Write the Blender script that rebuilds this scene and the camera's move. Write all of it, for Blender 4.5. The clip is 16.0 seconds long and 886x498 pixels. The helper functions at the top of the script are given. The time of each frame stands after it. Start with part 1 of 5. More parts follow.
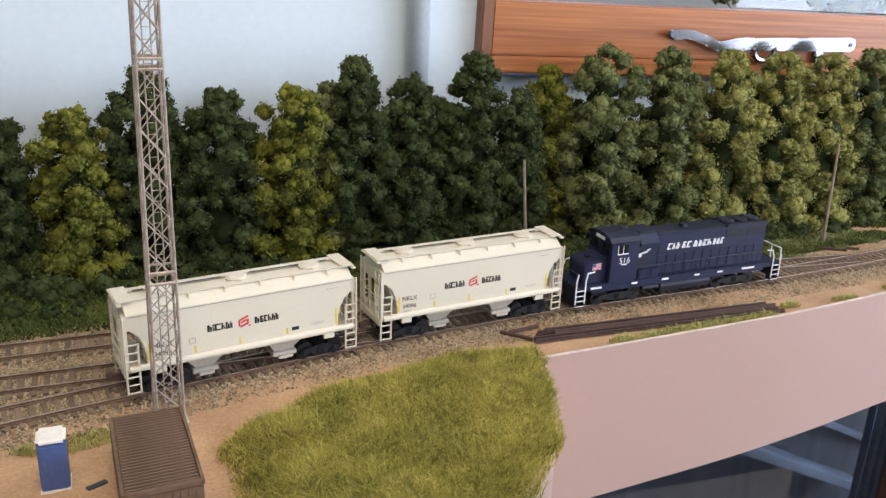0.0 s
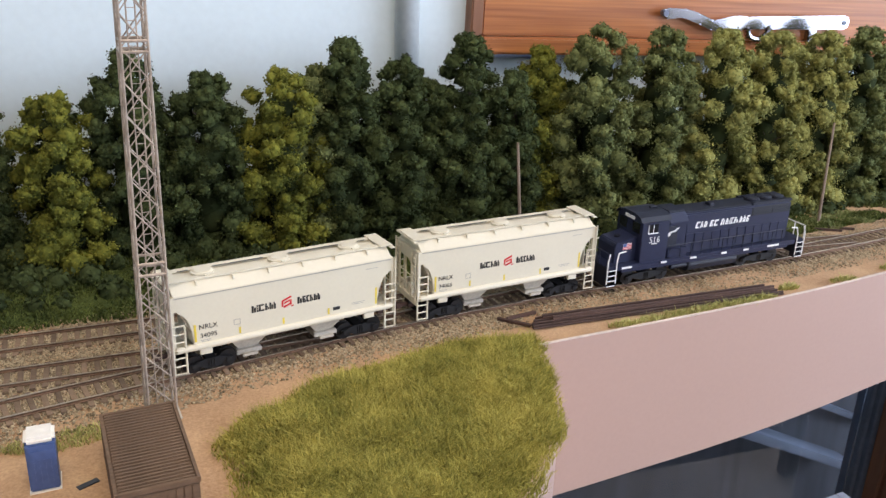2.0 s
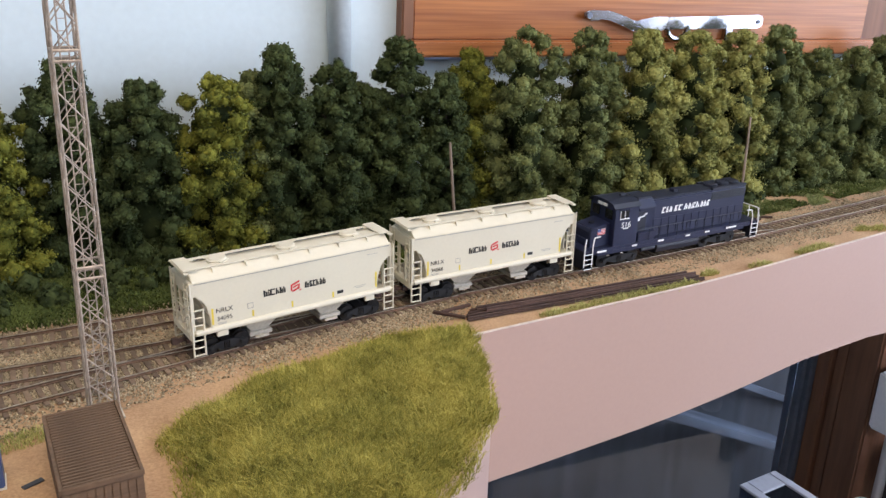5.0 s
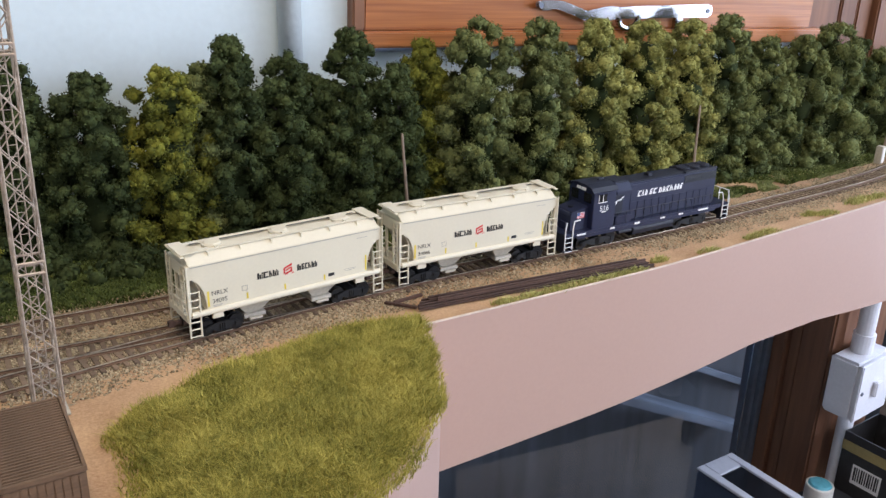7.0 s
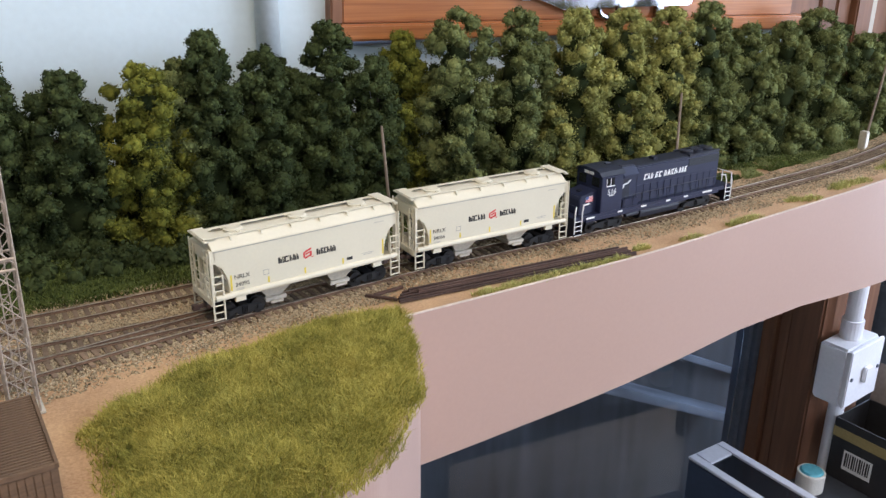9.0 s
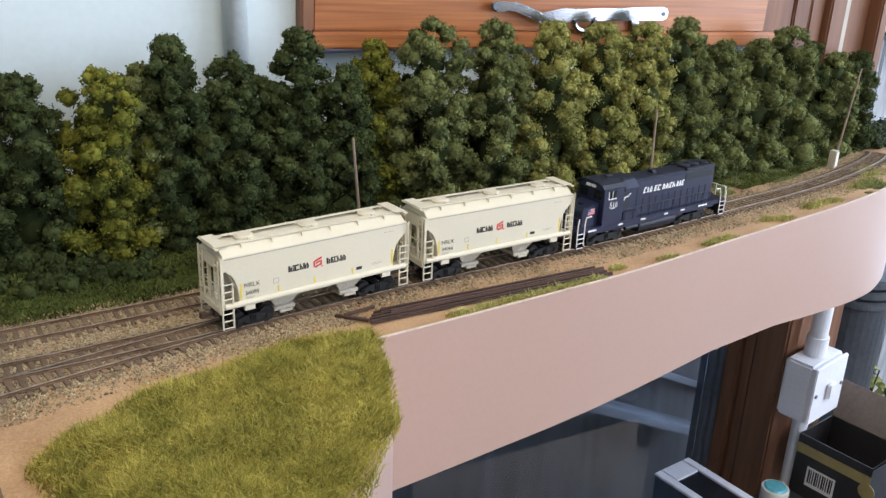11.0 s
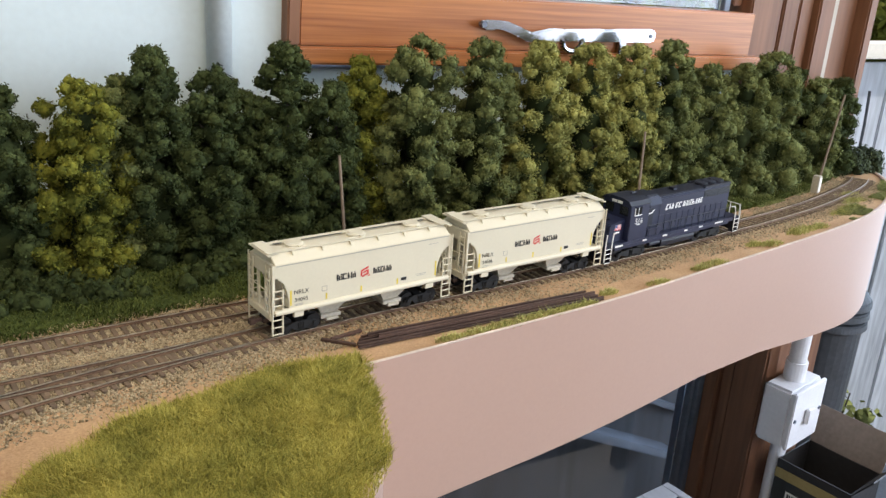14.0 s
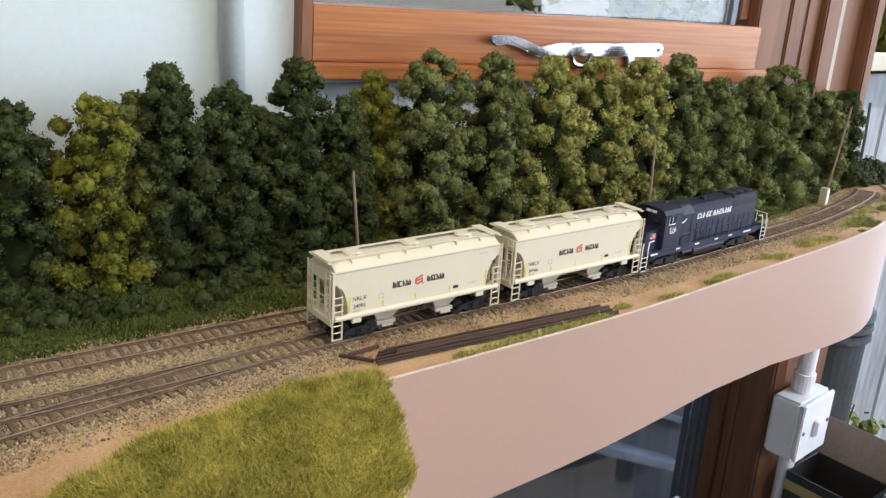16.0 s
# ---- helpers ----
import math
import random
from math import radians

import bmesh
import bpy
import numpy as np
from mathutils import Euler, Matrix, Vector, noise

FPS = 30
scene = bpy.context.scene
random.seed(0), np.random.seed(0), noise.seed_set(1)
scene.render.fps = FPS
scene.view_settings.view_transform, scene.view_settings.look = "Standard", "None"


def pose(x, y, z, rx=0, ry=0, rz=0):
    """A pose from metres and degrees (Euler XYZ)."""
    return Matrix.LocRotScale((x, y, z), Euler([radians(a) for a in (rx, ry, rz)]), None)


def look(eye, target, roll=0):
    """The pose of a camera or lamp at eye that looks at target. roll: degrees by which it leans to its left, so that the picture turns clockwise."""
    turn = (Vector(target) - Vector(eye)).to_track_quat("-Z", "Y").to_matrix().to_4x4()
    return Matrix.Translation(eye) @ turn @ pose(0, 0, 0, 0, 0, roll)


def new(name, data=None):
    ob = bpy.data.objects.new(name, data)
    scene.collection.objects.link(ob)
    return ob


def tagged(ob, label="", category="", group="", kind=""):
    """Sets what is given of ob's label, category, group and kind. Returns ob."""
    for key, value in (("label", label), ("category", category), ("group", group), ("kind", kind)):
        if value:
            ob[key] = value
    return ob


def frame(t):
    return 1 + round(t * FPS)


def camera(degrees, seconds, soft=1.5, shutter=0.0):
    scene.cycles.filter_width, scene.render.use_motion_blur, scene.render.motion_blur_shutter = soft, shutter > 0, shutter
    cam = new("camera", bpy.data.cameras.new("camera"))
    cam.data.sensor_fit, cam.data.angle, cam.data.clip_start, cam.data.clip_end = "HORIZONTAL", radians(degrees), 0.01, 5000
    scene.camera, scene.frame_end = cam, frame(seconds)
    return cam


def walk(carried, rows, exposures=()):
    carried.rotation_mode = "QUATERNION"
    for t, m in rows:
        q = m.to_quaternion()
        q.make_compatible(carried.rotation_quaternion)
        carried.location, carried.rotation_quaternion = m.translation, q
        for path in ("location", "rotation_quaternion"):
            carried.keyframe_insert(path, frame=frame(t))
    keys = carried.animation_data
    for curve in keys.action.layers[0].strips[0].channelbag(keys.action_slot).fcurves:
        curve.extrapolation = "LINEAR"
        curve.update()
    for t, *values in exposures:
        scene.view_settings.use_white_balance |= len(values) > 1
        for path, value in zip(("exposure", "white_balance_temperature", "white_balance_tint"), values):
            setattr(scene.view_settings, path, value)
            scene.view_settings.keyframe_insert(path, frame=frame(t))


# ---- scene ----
cam = camera(54.5, 16.0, soft=1.4)
PATH = [
    (0, (-0.271, -0.516, 0.252), (0.307, 1.277, -0.42), 2.3),
    (0.5, (-0.27, -0.511, 0.251), (0.304, 1.278, -0.433), 2.3),
    (1, (-0.27, -0.508, 0.25), (0.311, 1.274, -0.449), 2.3),
    (1.5, (-0.274, -0.503, 0.251), (0.313, 1.275, -0.453), 2.0),
    (2, (-0.274, -0.502, 0.249), (0.335, 1.267, -0.458), 2.0),
    (2.5, (-0.274, -0.507, 0.25), (0.365, 1.255, -0.447), 1.9),
    (3, (-0.276, -0.511, 0.251), (0.391, 1.241, -0.446), 2.2),
    (5.5, (-0.271, -0.528, 0.252), (0.475, 1.192, -0.445), 1.5),
    (6, (-0.269, -0.53, 0.252), (0.504, 1.174, -0.454), 1.8),
    (6.5, (-0.267, -0.531, 0.253), (0.516, 1.167, -0.458), 1.8),
    (7, (-0.263, -0.532, 0.253), (0.527, 1.16, -0.461), 1.5),
    (7.5, (-0.263, -0.532, 0.252), (0.533, 1.159, -0.461), 1.2),
    (8, (-0.261, -0.532, 0.249), (0.539, 1.156, -0.465), 0.9),
    (8.5, (-0.254, -0.538, 0.248), (0.539, 1.152, -0.471), 0.4),
    (11, (-0.251, -0.511, 0.25), (0.632, 1.138, -0.458), 2.3),
    (11.5, (-0.245, -0.509, 0.249), (0.664, 1.13, -0.448), 2.5),
    (12, (-0.244, -0.503, 0.249), (0.703, 1.12, -0.436), 3.1),
    (12.5, (-0.247, -0.498, 0.249), (0.723, 1.116, -0.426), 3.4),
    (13, (-0.25, -0.494, 0.25), (0.715, 1.127, -0.412), 3.5),
    (13.5, (-0.254, -0.491, 0.25), (0.702, 1.137, -0.412), 3.9),
    (14, (-0.255, -0.489, 0.247), (0.694, 1.14, -0.421), 3.8),
    (14.5, (-0.256, -0.488, 0.248), (0.692, 1.143, -0.418), 3.7),
    (15, (-0.262, -0.489, 0.248), (0.69, 1.144, -0.407), 3.8),
    (15.5, (-0.266, -0.484, 0.246), (0.688, 1.15, -0.4), 3.7),
    (16, (-0.266, -0.483, 0.248), (0.69, 1.154, -0.392), 3.5),
]
walk(cam, [(t, look(eye, target, roll)) for t, eye, target, roll in PATH],
     exposures=((0, 0.0, 6150, 17), (3, 0.0, 6150, 17), (8.5, -0.05, 6050, 15), (11, 0.0, 6150, 12), (13, 0.0, 6350, 11), (16, 0.0, 6550, 11)))

# ---- world, window light ----
world = bpy.data.worlds.new("sky")
scene.world = world
world.use_nodes = True
wn = world.node_tree.nodes
sky = wn.new("ShaderNodeTexSky")
sky.sky_type, sky.sun_disc, sky.sun_elevation, sky.sun_rotation = "NISHITA", False, radians(65), radians(122)
wn["Background"].inputs[1].default_value = 0.15
world.node_tree.links.new(sky.outputs[0], wn["Background"].inputs[0])
sun = new("sun", bpy.data.lights.new("sun", "SUN"))
sun.data.energy, sun.data.angle, sun.data.color = 5.0, radians(0.5), (1, 0.95, 0.87)
sun.matrix_world = look((0.4, -0.25, 1.0), (0, 0, 0))


def window_light(name, eye, target, w, h, watts, colour):
    lamp = new(name, bpy.data.lights.new(name, "AREA"))
    lamp.data.shape, lamp.data.size, lamp.data.size_y = "RECTANGLE", w, h
    lamp.data.energy, lamp.data.color = watts, colour
    lamp.matrix_world = look(eye, target)
    return lamp


window_light("window_light_front", (0.9, -2.46, 0.78), (0.4, 0, -0.1), 1.5, 0.95, 14, (0.97, 0.96, 1.0))
window_light("window_light_east", (2.05, -1.1, 0.55), (0.3, 0, 0.0), 1.5, 1.35, 56, (0.77, 0.87, 1.0))
window_light("window_light_yard", (1.55, 0.20, 0.25), (0.5, -0.25, -0.05), 1.1, 1.6, 10.0, (0.64, 0.81, 1.0))
window_light("ceiling_light", (-0.25, -0.55, 1.33), (-0.2, -0.3, 0.0), 0.5, 0.5, 16, (1.0, 0.83, 0.60))


# ---- materials ----
def material(name, colour, rough=0.6, metal=0.0, vary=0.15, grain=200.0, stain=12.0, bump=0.15, dark=None, island=0.0, random_tint=0.0, stretch=(1, 1, 1), coat=0.0):
    """A surface with a base colour, fine grain, larger stains and fine relief; sizes are per metre."""
    m = bpy.data.materials.new(name)
    m.use_nodes = True
    nt = m.node_tree
    n, l = nt.nodes, nt.links
    bsdf = n["Principled BSDF"]
    bsdf.inputs["Roughness"].default_value, bsdf.inputs["Metallic"].default_value = rough, metal
    bsdf.inputs["Coat Weight"].default_value = coat
    co = n.new("ShaderNodeTexCoord")
    mp = n.new("ShaderNodeMapping")
    mp.inputs["Scale"].default_value = stretch
    l.new(co.outputs["Object"], mp.inputs[0])
    fine, broad = n.new("ShaderNodeTexNoise"), n.new("ShaderNodeTexNoise")
    for t, s, d in ((fine, grain, 4), (broad, stain, 3)):
        t.inputs["Scale"].default_value, t.inputs["Detail"].default_value = s, d
        l.new(mp.outputs[0], t.inputs["Vector"])
    add = n.new("ShaderNodeMath")
    add.operation = "ADD"
    l.new(fine.outputs["Fac"], add.inputs[0])
    l.new(broad.outputs["Fac"], add.inputs[1])
    last = add
    for on, out in ((island, ("ShaderNodeNewGeometry", "Random Per Island")), (random_tint, ("ShaderNodeObjectInfo", "Random"))):
        if on:
            src, mul = n.new(out[0]), n.new("ShaderNodeMath")
            mul.operation = "MULTIPLY_ADD"
            l.new(src.outputs[out[1]], mul.inputs[0])
            mul.inputs[1].default_value = on
            l.new(last.outputs[0], mul.inputs[2])
            last = mul
    top = 0.5 * (island + random_tint)
    rng = n.new("ShaderNodeMapRange")
    rng.inputs["From Min"].default_value, rng.inputs["From Max"].default_value = 0.65 + top * 0.6, 1.35 + top * 1.4
    l.new(last.outputs[0], rng.inputs["Value"])
    mix = n.new("ShaderNodeMix")
    mix.data_type = "RGBA"
    lo = dark or tuple(c * (1 - vary) ** 2 for c in colour)
    hi = tuple(min(1, c * (1 + vary)) for c in colour) if not dark else colour
    mix.inputs["A"].default_value, mix.inputs["B"].default_value = (*lo, 1), (*hi, 1)
    l.new(rng.outputs[0], mix.inputs["Factor"])
    l.new(mix.outputs["Result"], bsdf.inputs["Base Color"])
    if bump:
        b = n.new("ShaderNodeBump")
        b.inputs["Strength"].default_value, b.inputs["Distance"].default_value = bump, 0.3 / grain
        l.new(fine.outputs["Fac"], b.inputs["Height"])
        l.new(b.outputs[0], bsdf.inputs["Normal"])
    return m


def glass_material(name, colour=(0.9, 0.95, 1.0), rough=0.0):
    m = bpy.data.materials.new(name)
    m.use_nodes = True
    b = m.node_tree.nodes["Principled BSDF"]
    b.inputs["Base Color"].default_value = (*colour, 1)
    b.inputs["Roughness"].default_value, b.inputs["Transmission Weight"].default_value, b.inputs["IOR"].default_value = rough, 1.0, 1.45
    return m


M_WALL = material("pale_blue_wall_paint", (0.66, 0.76, 0.80), 0.7, vary=0.025, grain=160, stain=2.2, bump=0.02)
M_ROOM = material("room_wall_paint", (0.62, 0.60, 0.55), 0.8, vary=0.06, grain=90, stain=2)
M_CEIL = material("ceiling_paint", (0.78, 0.76, 0.72), 0.85, vary=0.05, grain=90, stain=2)
M_FLOOR = material("floorboard_wood", (0.28, 0.20, 0.13), 0.5, vary=0.25, grain=60, stain=5, stretch=(1, 8, 1))
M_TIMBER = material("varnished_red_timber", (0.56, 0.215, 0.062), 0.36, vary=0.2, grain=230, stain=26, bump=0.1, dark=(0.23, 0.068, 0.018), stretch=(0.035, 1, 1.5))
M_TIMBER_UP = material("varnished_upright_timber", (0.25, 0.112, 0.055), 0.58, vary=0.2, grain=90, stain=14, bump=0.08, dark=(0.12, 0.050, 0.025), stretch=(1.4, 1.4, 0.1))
M_FASCIA = material("pinkish_brown_fascia_paint", (0.47, 0.318, 0.26), 0.42, vary=0.018, grain=300, stain=5, bump=0.004)
M_FASCIA_EDGE = material("bare_fascia_edge", (0.72, 0.60, 0.50), 0.7, vary=0.12, grain=300, stain=30)
M_DIRT = material("red_brown_model_earth", (0.58, 0.38, 0.21), 0.95, vary=0.2, grain=700, stain=22, bump=0.5, dark=(0.33, 0.19, 0.10))
M_BALLAST = material("tan_grey_ballast", (0.55, 0.44, 0.28), 0.95, vary=0.4, grain=900, stain=25, bump=0.2, dark=(0.17, 0.125, 0.07), island=1.2)
M_RAIL = material("rusty_rail_sides", (0.17, 0.10, 0.06), 0.6, metal=0.2, vary=0.3, grain=500, stain=40)
M_RAILTOP = material("worn_rail_head", (0.50, 0.42, 0.33), 0.35, metal=0.8, vary=0.2, grain=500, stain=40)
M_TIE = material("weathered_brown_tie", (0.20, 0.135, 0.085), 0.9, vary=0.3, grain=600, stain=60, bump=0.3, random_tint=0.7)
M_GRASS = material("static_grass", (0.58, 0.49, 0.115), 0.8, vary=0.2, grain=90, stain=24, bump=0, dark=(0.145, 0.155, 0.028), island=0.8)
M_TUFT = material("pale_green_tuft", (0.60, 0.56, 0.21), 0.8, vary=0.2, grain=200, stain=60, bump=0, dark=(0.24, 0.25, 0.075), island=1.0)
M_FLOCK = material("olive_flock", (0.34, 0.36, 0.13), 0.9, vary=0.2, grain=120, stain=40, bump=0, dark=(0.10, 0.13, 0.04), island=0.8)
M_SCRUB = material("green_ground_scatter", (0.15, 0.18, 0.045), 0.95, vary=0.3, grain=500, stain=25, bump=0.4, dark=(0.028, 0.042, 0.012), island=1.0)
LEAF = {
    "dark": material("dark_green_foliage", (0.086, 0.108, 0.036), 0.9, grain=420, stain=30, bump=0, dark=(0.012, 0.020, 0.008), island=0.35),
    "mid": material("mid_green_foliage", (0.225, 0.245, 0.086), 0.9, grain=420, stain=30, bump=0, dark=(0.036, 0.052, 0.020), island=0.35),
    "yellow": material("yellow_green_foliage", (0.24, 0.235, 0.034), 0.9, grain=300, stain=24, bump=0, dark=(0.034, 0.048, 0.011), island=0.35),
    "olive": material("olive_foliage", (0.42, 0.40, 0.12), 0.9, grain=300, stain=28, bump=0, dark=(0.070, 0.085, 0.026), island=0.35),
}
# near-black green that stands in for shade deep inside the crowns
M_CROWN_SHADE = material("crown_inner_shade", (0.030, 0.040, 0.014), 0.95, grain=500, stain=60, bump=0.3)
for m in (*LEAF.values(), M_GRASS, M_TUFT, M_SCRUB, M_CROWN_SHADE):
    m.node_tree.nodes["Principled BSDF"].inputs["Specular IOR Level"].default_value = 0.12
M_BARK = material("dark_bark", (0.045, 0.035, 0.024), 0.9, grain=400, stain=60)
M_CREAM = material("cream_car_paint", (0.67, 0.615, 0.475), 0.42, vary=0.02, grain=500, stain=25, bump=0.01)
# car cream dimmed for underside shade; cabinet and tower base reuse the tone
M_CREAM_DIM = material("shade_dimmed_cream", (0.52, 0.47, 0.38), 0.6, vary=0.15, grain=500, stain=50)
M_BLACK = material("black_running_gear", (0.007, 0.0065, 0.0065), 0.75, vary=0.3, grain=500, stain=60)
M_WHEEL = material("dark_wheel_steel", (0.016, 0.014, 0.013), 0.5, metal=0.3, vary=0.3, grain=500, stain=60)
M_NAVY = material("navy_blue_locomotive_paint", (0.0135, 0.0175, 0.048), 0.40, vary=0.12, grain=500, stain=40, bump=0.03)
M_NAVY_DARK = material("dark_navy_tone", (0.009, 0.011, 0.022), 0.55, vary=0.2, grain=500, stain=60)
M_WHITE = material("white_lettering_paint", (0.80, 0.80, 0.78), 0.5, vary=0.04, grain=500, stain=80, bump=0)
M_INK = material("black_lettering_paint", (0.02, 0.02, 0.02), 0.5, vary=0.1, grain=500, stain=80, bump=0)
M_GREYINK = material("faint_grey_lettering_and_seam", (0.36, 0.34, 0.30), 0.6, vary=0.1, grain=500, stain=80, bump=0)
M_RED = material("red_emblem_paint", (0.62, 0.025, 0.03), 0.5, vary=0.06, grain=500, stain=80, bump=0)
M_YELLOW = material("yellow_stripe_paint", (0.72, 0.55, 0.06), 0.5, vary=0.1, grain=500, stain=80, bump=0)
M_WINDOW_DARK = material("dark_cab_glazing", (0.012, 0.013, 0.016), 0.12, vary=0.1, grain=100, stain=40, bump=0)
M_TOWER = material("weathered_grey_brass", (0.42, 0.345, 0.275), 0.55, metal=0.3, vary=0.25, grain=400, stain=60)
M_POLE = material("grey_brown_pole_wood", (0.24, 0.18, 0.13), 0.85, vary=0.25, grain=500, stain=60, stretch=(1, 1, 0.2))
M_SHED = material("weathered_brown_planking", (0.145, 0.088, 0.05), 0.75, vary=0.25, grain=450, stain=30, bump=0.2, stretch=(0.3, 1, 1))
M_BLUE = material("blue_plastic", (0.075, 0.125, 0.29), 0.45, vary=0.1, grain=300, stain=60)
M_OFFWHITE = material("off_white_plastic", (0.80, 0.76, 0.68), 0.5, vary=0.06, grain=300, stain=60)
M_RUSTRAIL = material("rust_dark_scrap_rail", (0.085, 0.045, 0.032), 0.7, vary=0.3, grain=400, stain=40, bump=0.2, random_tint=0.6)
M_CHROME = material("polished_steel", (0.46, 0.46, 0.48), 0.17, metal=1.0, vary=0.05, grain=200, stain=20, bump=0)
M_PIPE = material("painted_pipe", (0.72, 0.76, 0.75), 0.6, vary=0.06, grain=200, stain=8)
M_PLASTIC = material("white_switch_plastic", (0.78, 0.76, 0.78), 0.4, vary=0.04, grain=200, stain=20, bump=0.02)
M_FENCE = material("weathered_grey_fence_board", (0.50, 0.54, 0.60), 0.85, vary=0.3, grain=60, stain=5, bump=0.2, random_tint=0.6, stretch=(1, 1, 0.12))
M_DRUM = material("dark_grey_bin_plastic", (0.05, 0.055, 0.065), 0.5, vary=0.2, grain=100, stain=10)
M_CARD = material("black_printed_carton", (0.03, 0.028, 0.028), 0.45, vary=0.15, grain=120, stain=15)
M_CARD_IN = material("grey_brown_card_inside", (0.22, 0.18, 0.15), 0.8, vary=0.12, grain=150, stain=20)
M_GOLD = material("dull_gold_print", (0.32, 0.25, 0.10), 0.5, vary=0.1, grain=200, stain=30)
M_NAVYCARD = material("dark_blue_carton", (0.03, 0.04, 0.075), 0.4, vary=0.12, grain=120, stain=15)
M_GREYCARD = material("silver_grey_carton_lid", (0.50, 0.50, 0.54), 0.4, vary=0.06, grain=120, stain=15)
M_BEAD = material("pale_worn_bead_paint", (0.50, 0.44, 0.36), 0.7, vary=0.15, grain=150, stain=30, stretch=(1, 1, 0.2))
# dark tone of the backdrop that makes the lower pane look unlit
M_PANE_BACK = material("dark_pane_backdrop", (0.055, 0.058, 0.066), 0.8, vary=0.35, grain=40, stain=9, bump=0.1, stretch=(1.0, 1, 0.08))
# grey of the strips that imitate light streaks in the lower pane
M_STREAK = material("grey_streak_tone", (0.12, 0.135, 0.165), 0.8, vary=0.35, grain=40, stain=9, bump=0.1, stretch=(0.2, 1, 1))
M_PANE = glass_material("window_glass")
M_FRAME_GREY = material("grey_metal_window_frame", (0.14, 0.16, 0.20), 0.4, metal=0.4, vary=0.1, grain=100, stain=10)
# near-black with shade put into it, for under the layout and the post groove
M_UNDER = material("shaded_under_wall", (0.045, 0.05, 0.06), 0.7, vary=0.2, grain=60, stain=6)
M_LAWN = material("yard_ground", (0.16, 0.15, 0.12), 0.95, vary=0.25, grain=30, stain=3)
M_HEDGE = material("hedge_foliage", (0.06, 0.085, 0.03), 0.85, grain=400, stain=40, bump=0, dark=(0.015, 0.025, 0.01), island=1.0)


# ---- mesh helpers ----
def box(bm, x0, x1, y0, y1, z0, z1):
    v = [bm.verts.new((x, y, z)) for z in (z0, z1) for x, y in ((x0, y0), (x1, y0), (x1, y1), (x0, y1))]
    for f in ((3, 2, 1, 0), (4, 5, 6, 7), (0, 1, 5, 4), (1, 2, 6, 5), (2, 3, 7, 6), (3, 0, 4, 7)):
        bm.faces.new([v[i] for i in f])
    return v


def prism(bm, outline, axis, a, b):
    """Extrudes an outline of (u, v) along axis 'x', 'y' or 'z' from a to b."""
    def at(u, v, w):
        return {"x": (w, u, v), "y": (u, w, v), "z": (u, v, w)}[axis]
    lo, hi = [bm.verts.new(at(u, v, a)) for u, v in outline], [bm.verts.new(at(u, v, b)) for u, v in outline]
    k = len(outline)
    for i in range(k):
        bm.faces.new((lo[i], lo[(i + 1) % k], hi[(i + 1) % k], hi[i]))
    bm.faces.new(lo[::-1])
    bm.faces.new(hi)


def rod(bm, p, q, r, seg=6, r2=None):
    p, q = Vector(p), Vector(q)
    d = (q - p).normalized()
    s = d.orthogonal().normalized()
    t = d.cross(s)
    r2 = r if r2 is None else r2
    rings = [[bm.verts.new(c + (s * math.cos(a) + t * math.sin(a)) * rr) for a in (2 * math.pi * i / seg for i in range(seg))] for c, rr in ((p, r), (q, r2))]
    for i in range(seg):
        bm.faces.new((rings[0][i], rings[0][(i + 1) % seg], rings[1][(i + 1) % seg], rings[1][i]))
    bm.faces.new(rings[0][::-1])
    bm.faces.new(rings[1])


def finish(bm, bevel=0.0, smooth=False):
    bmesh.ops.recalc_face_normals(bm, faces=bm.faces)
    if bevel:
        bmesh.ops.bevel(bm, geom=list(bm.edges), offset=bevel, segments=2, affect="EDGES", clamp_overlap=True)
    if smooth:
        for f in bm.faces:
            f.smooth = True


def mesh_of(name, bm, mat, bevel=0.0, smooth=False):
    finish(bm, bevel, smooth)
    me = bpy.data.meshes.new(name)
    bm.to_mesh(me)
    bm.free()
    me.materials.append(mat)
    return me


def part(name, bm, mat, parent=None, label="", bevel=0.0, smooth=False):
    ob = new(name, mesh_of(name, bm, mat, bevel, smooth))
    ob.parent = parent
    return tagged(ob, label)


def boxes(name, rows, mat, parent=None, label="", bevel=0.0):
    bm = bmesh.new()
    for r in rows:
        box(bm, *r)
    return part(name, bm, mat, parent, label, bevel)


def each(name, rows, mat, parent=None, label="", bevel=0.0):
    for r in rows:
        boxes(name, [r], mat, parent, label, bevel)


def shared(name, me, parent, m):
    ob = new(name, me)
    ob.parent, ob.matrix_basis = parent, m
    return ob


def thing(name, m, label, category, group="", kind=""):
    ob = new(name)
    ob.empty_display_size = 0.02
    ob.matrix_world = m
    return tagged(ob, label, category, group, kind)


def soup(name, verts, faces, mat, parent=None, smooth=False):
    me = bpy.data.meshes.new(name)
    me.from_pydata(verts, [], faces)
    me.materials.append(mat)
    ob = new(name, me)
    ob.parent = parent
    return ob


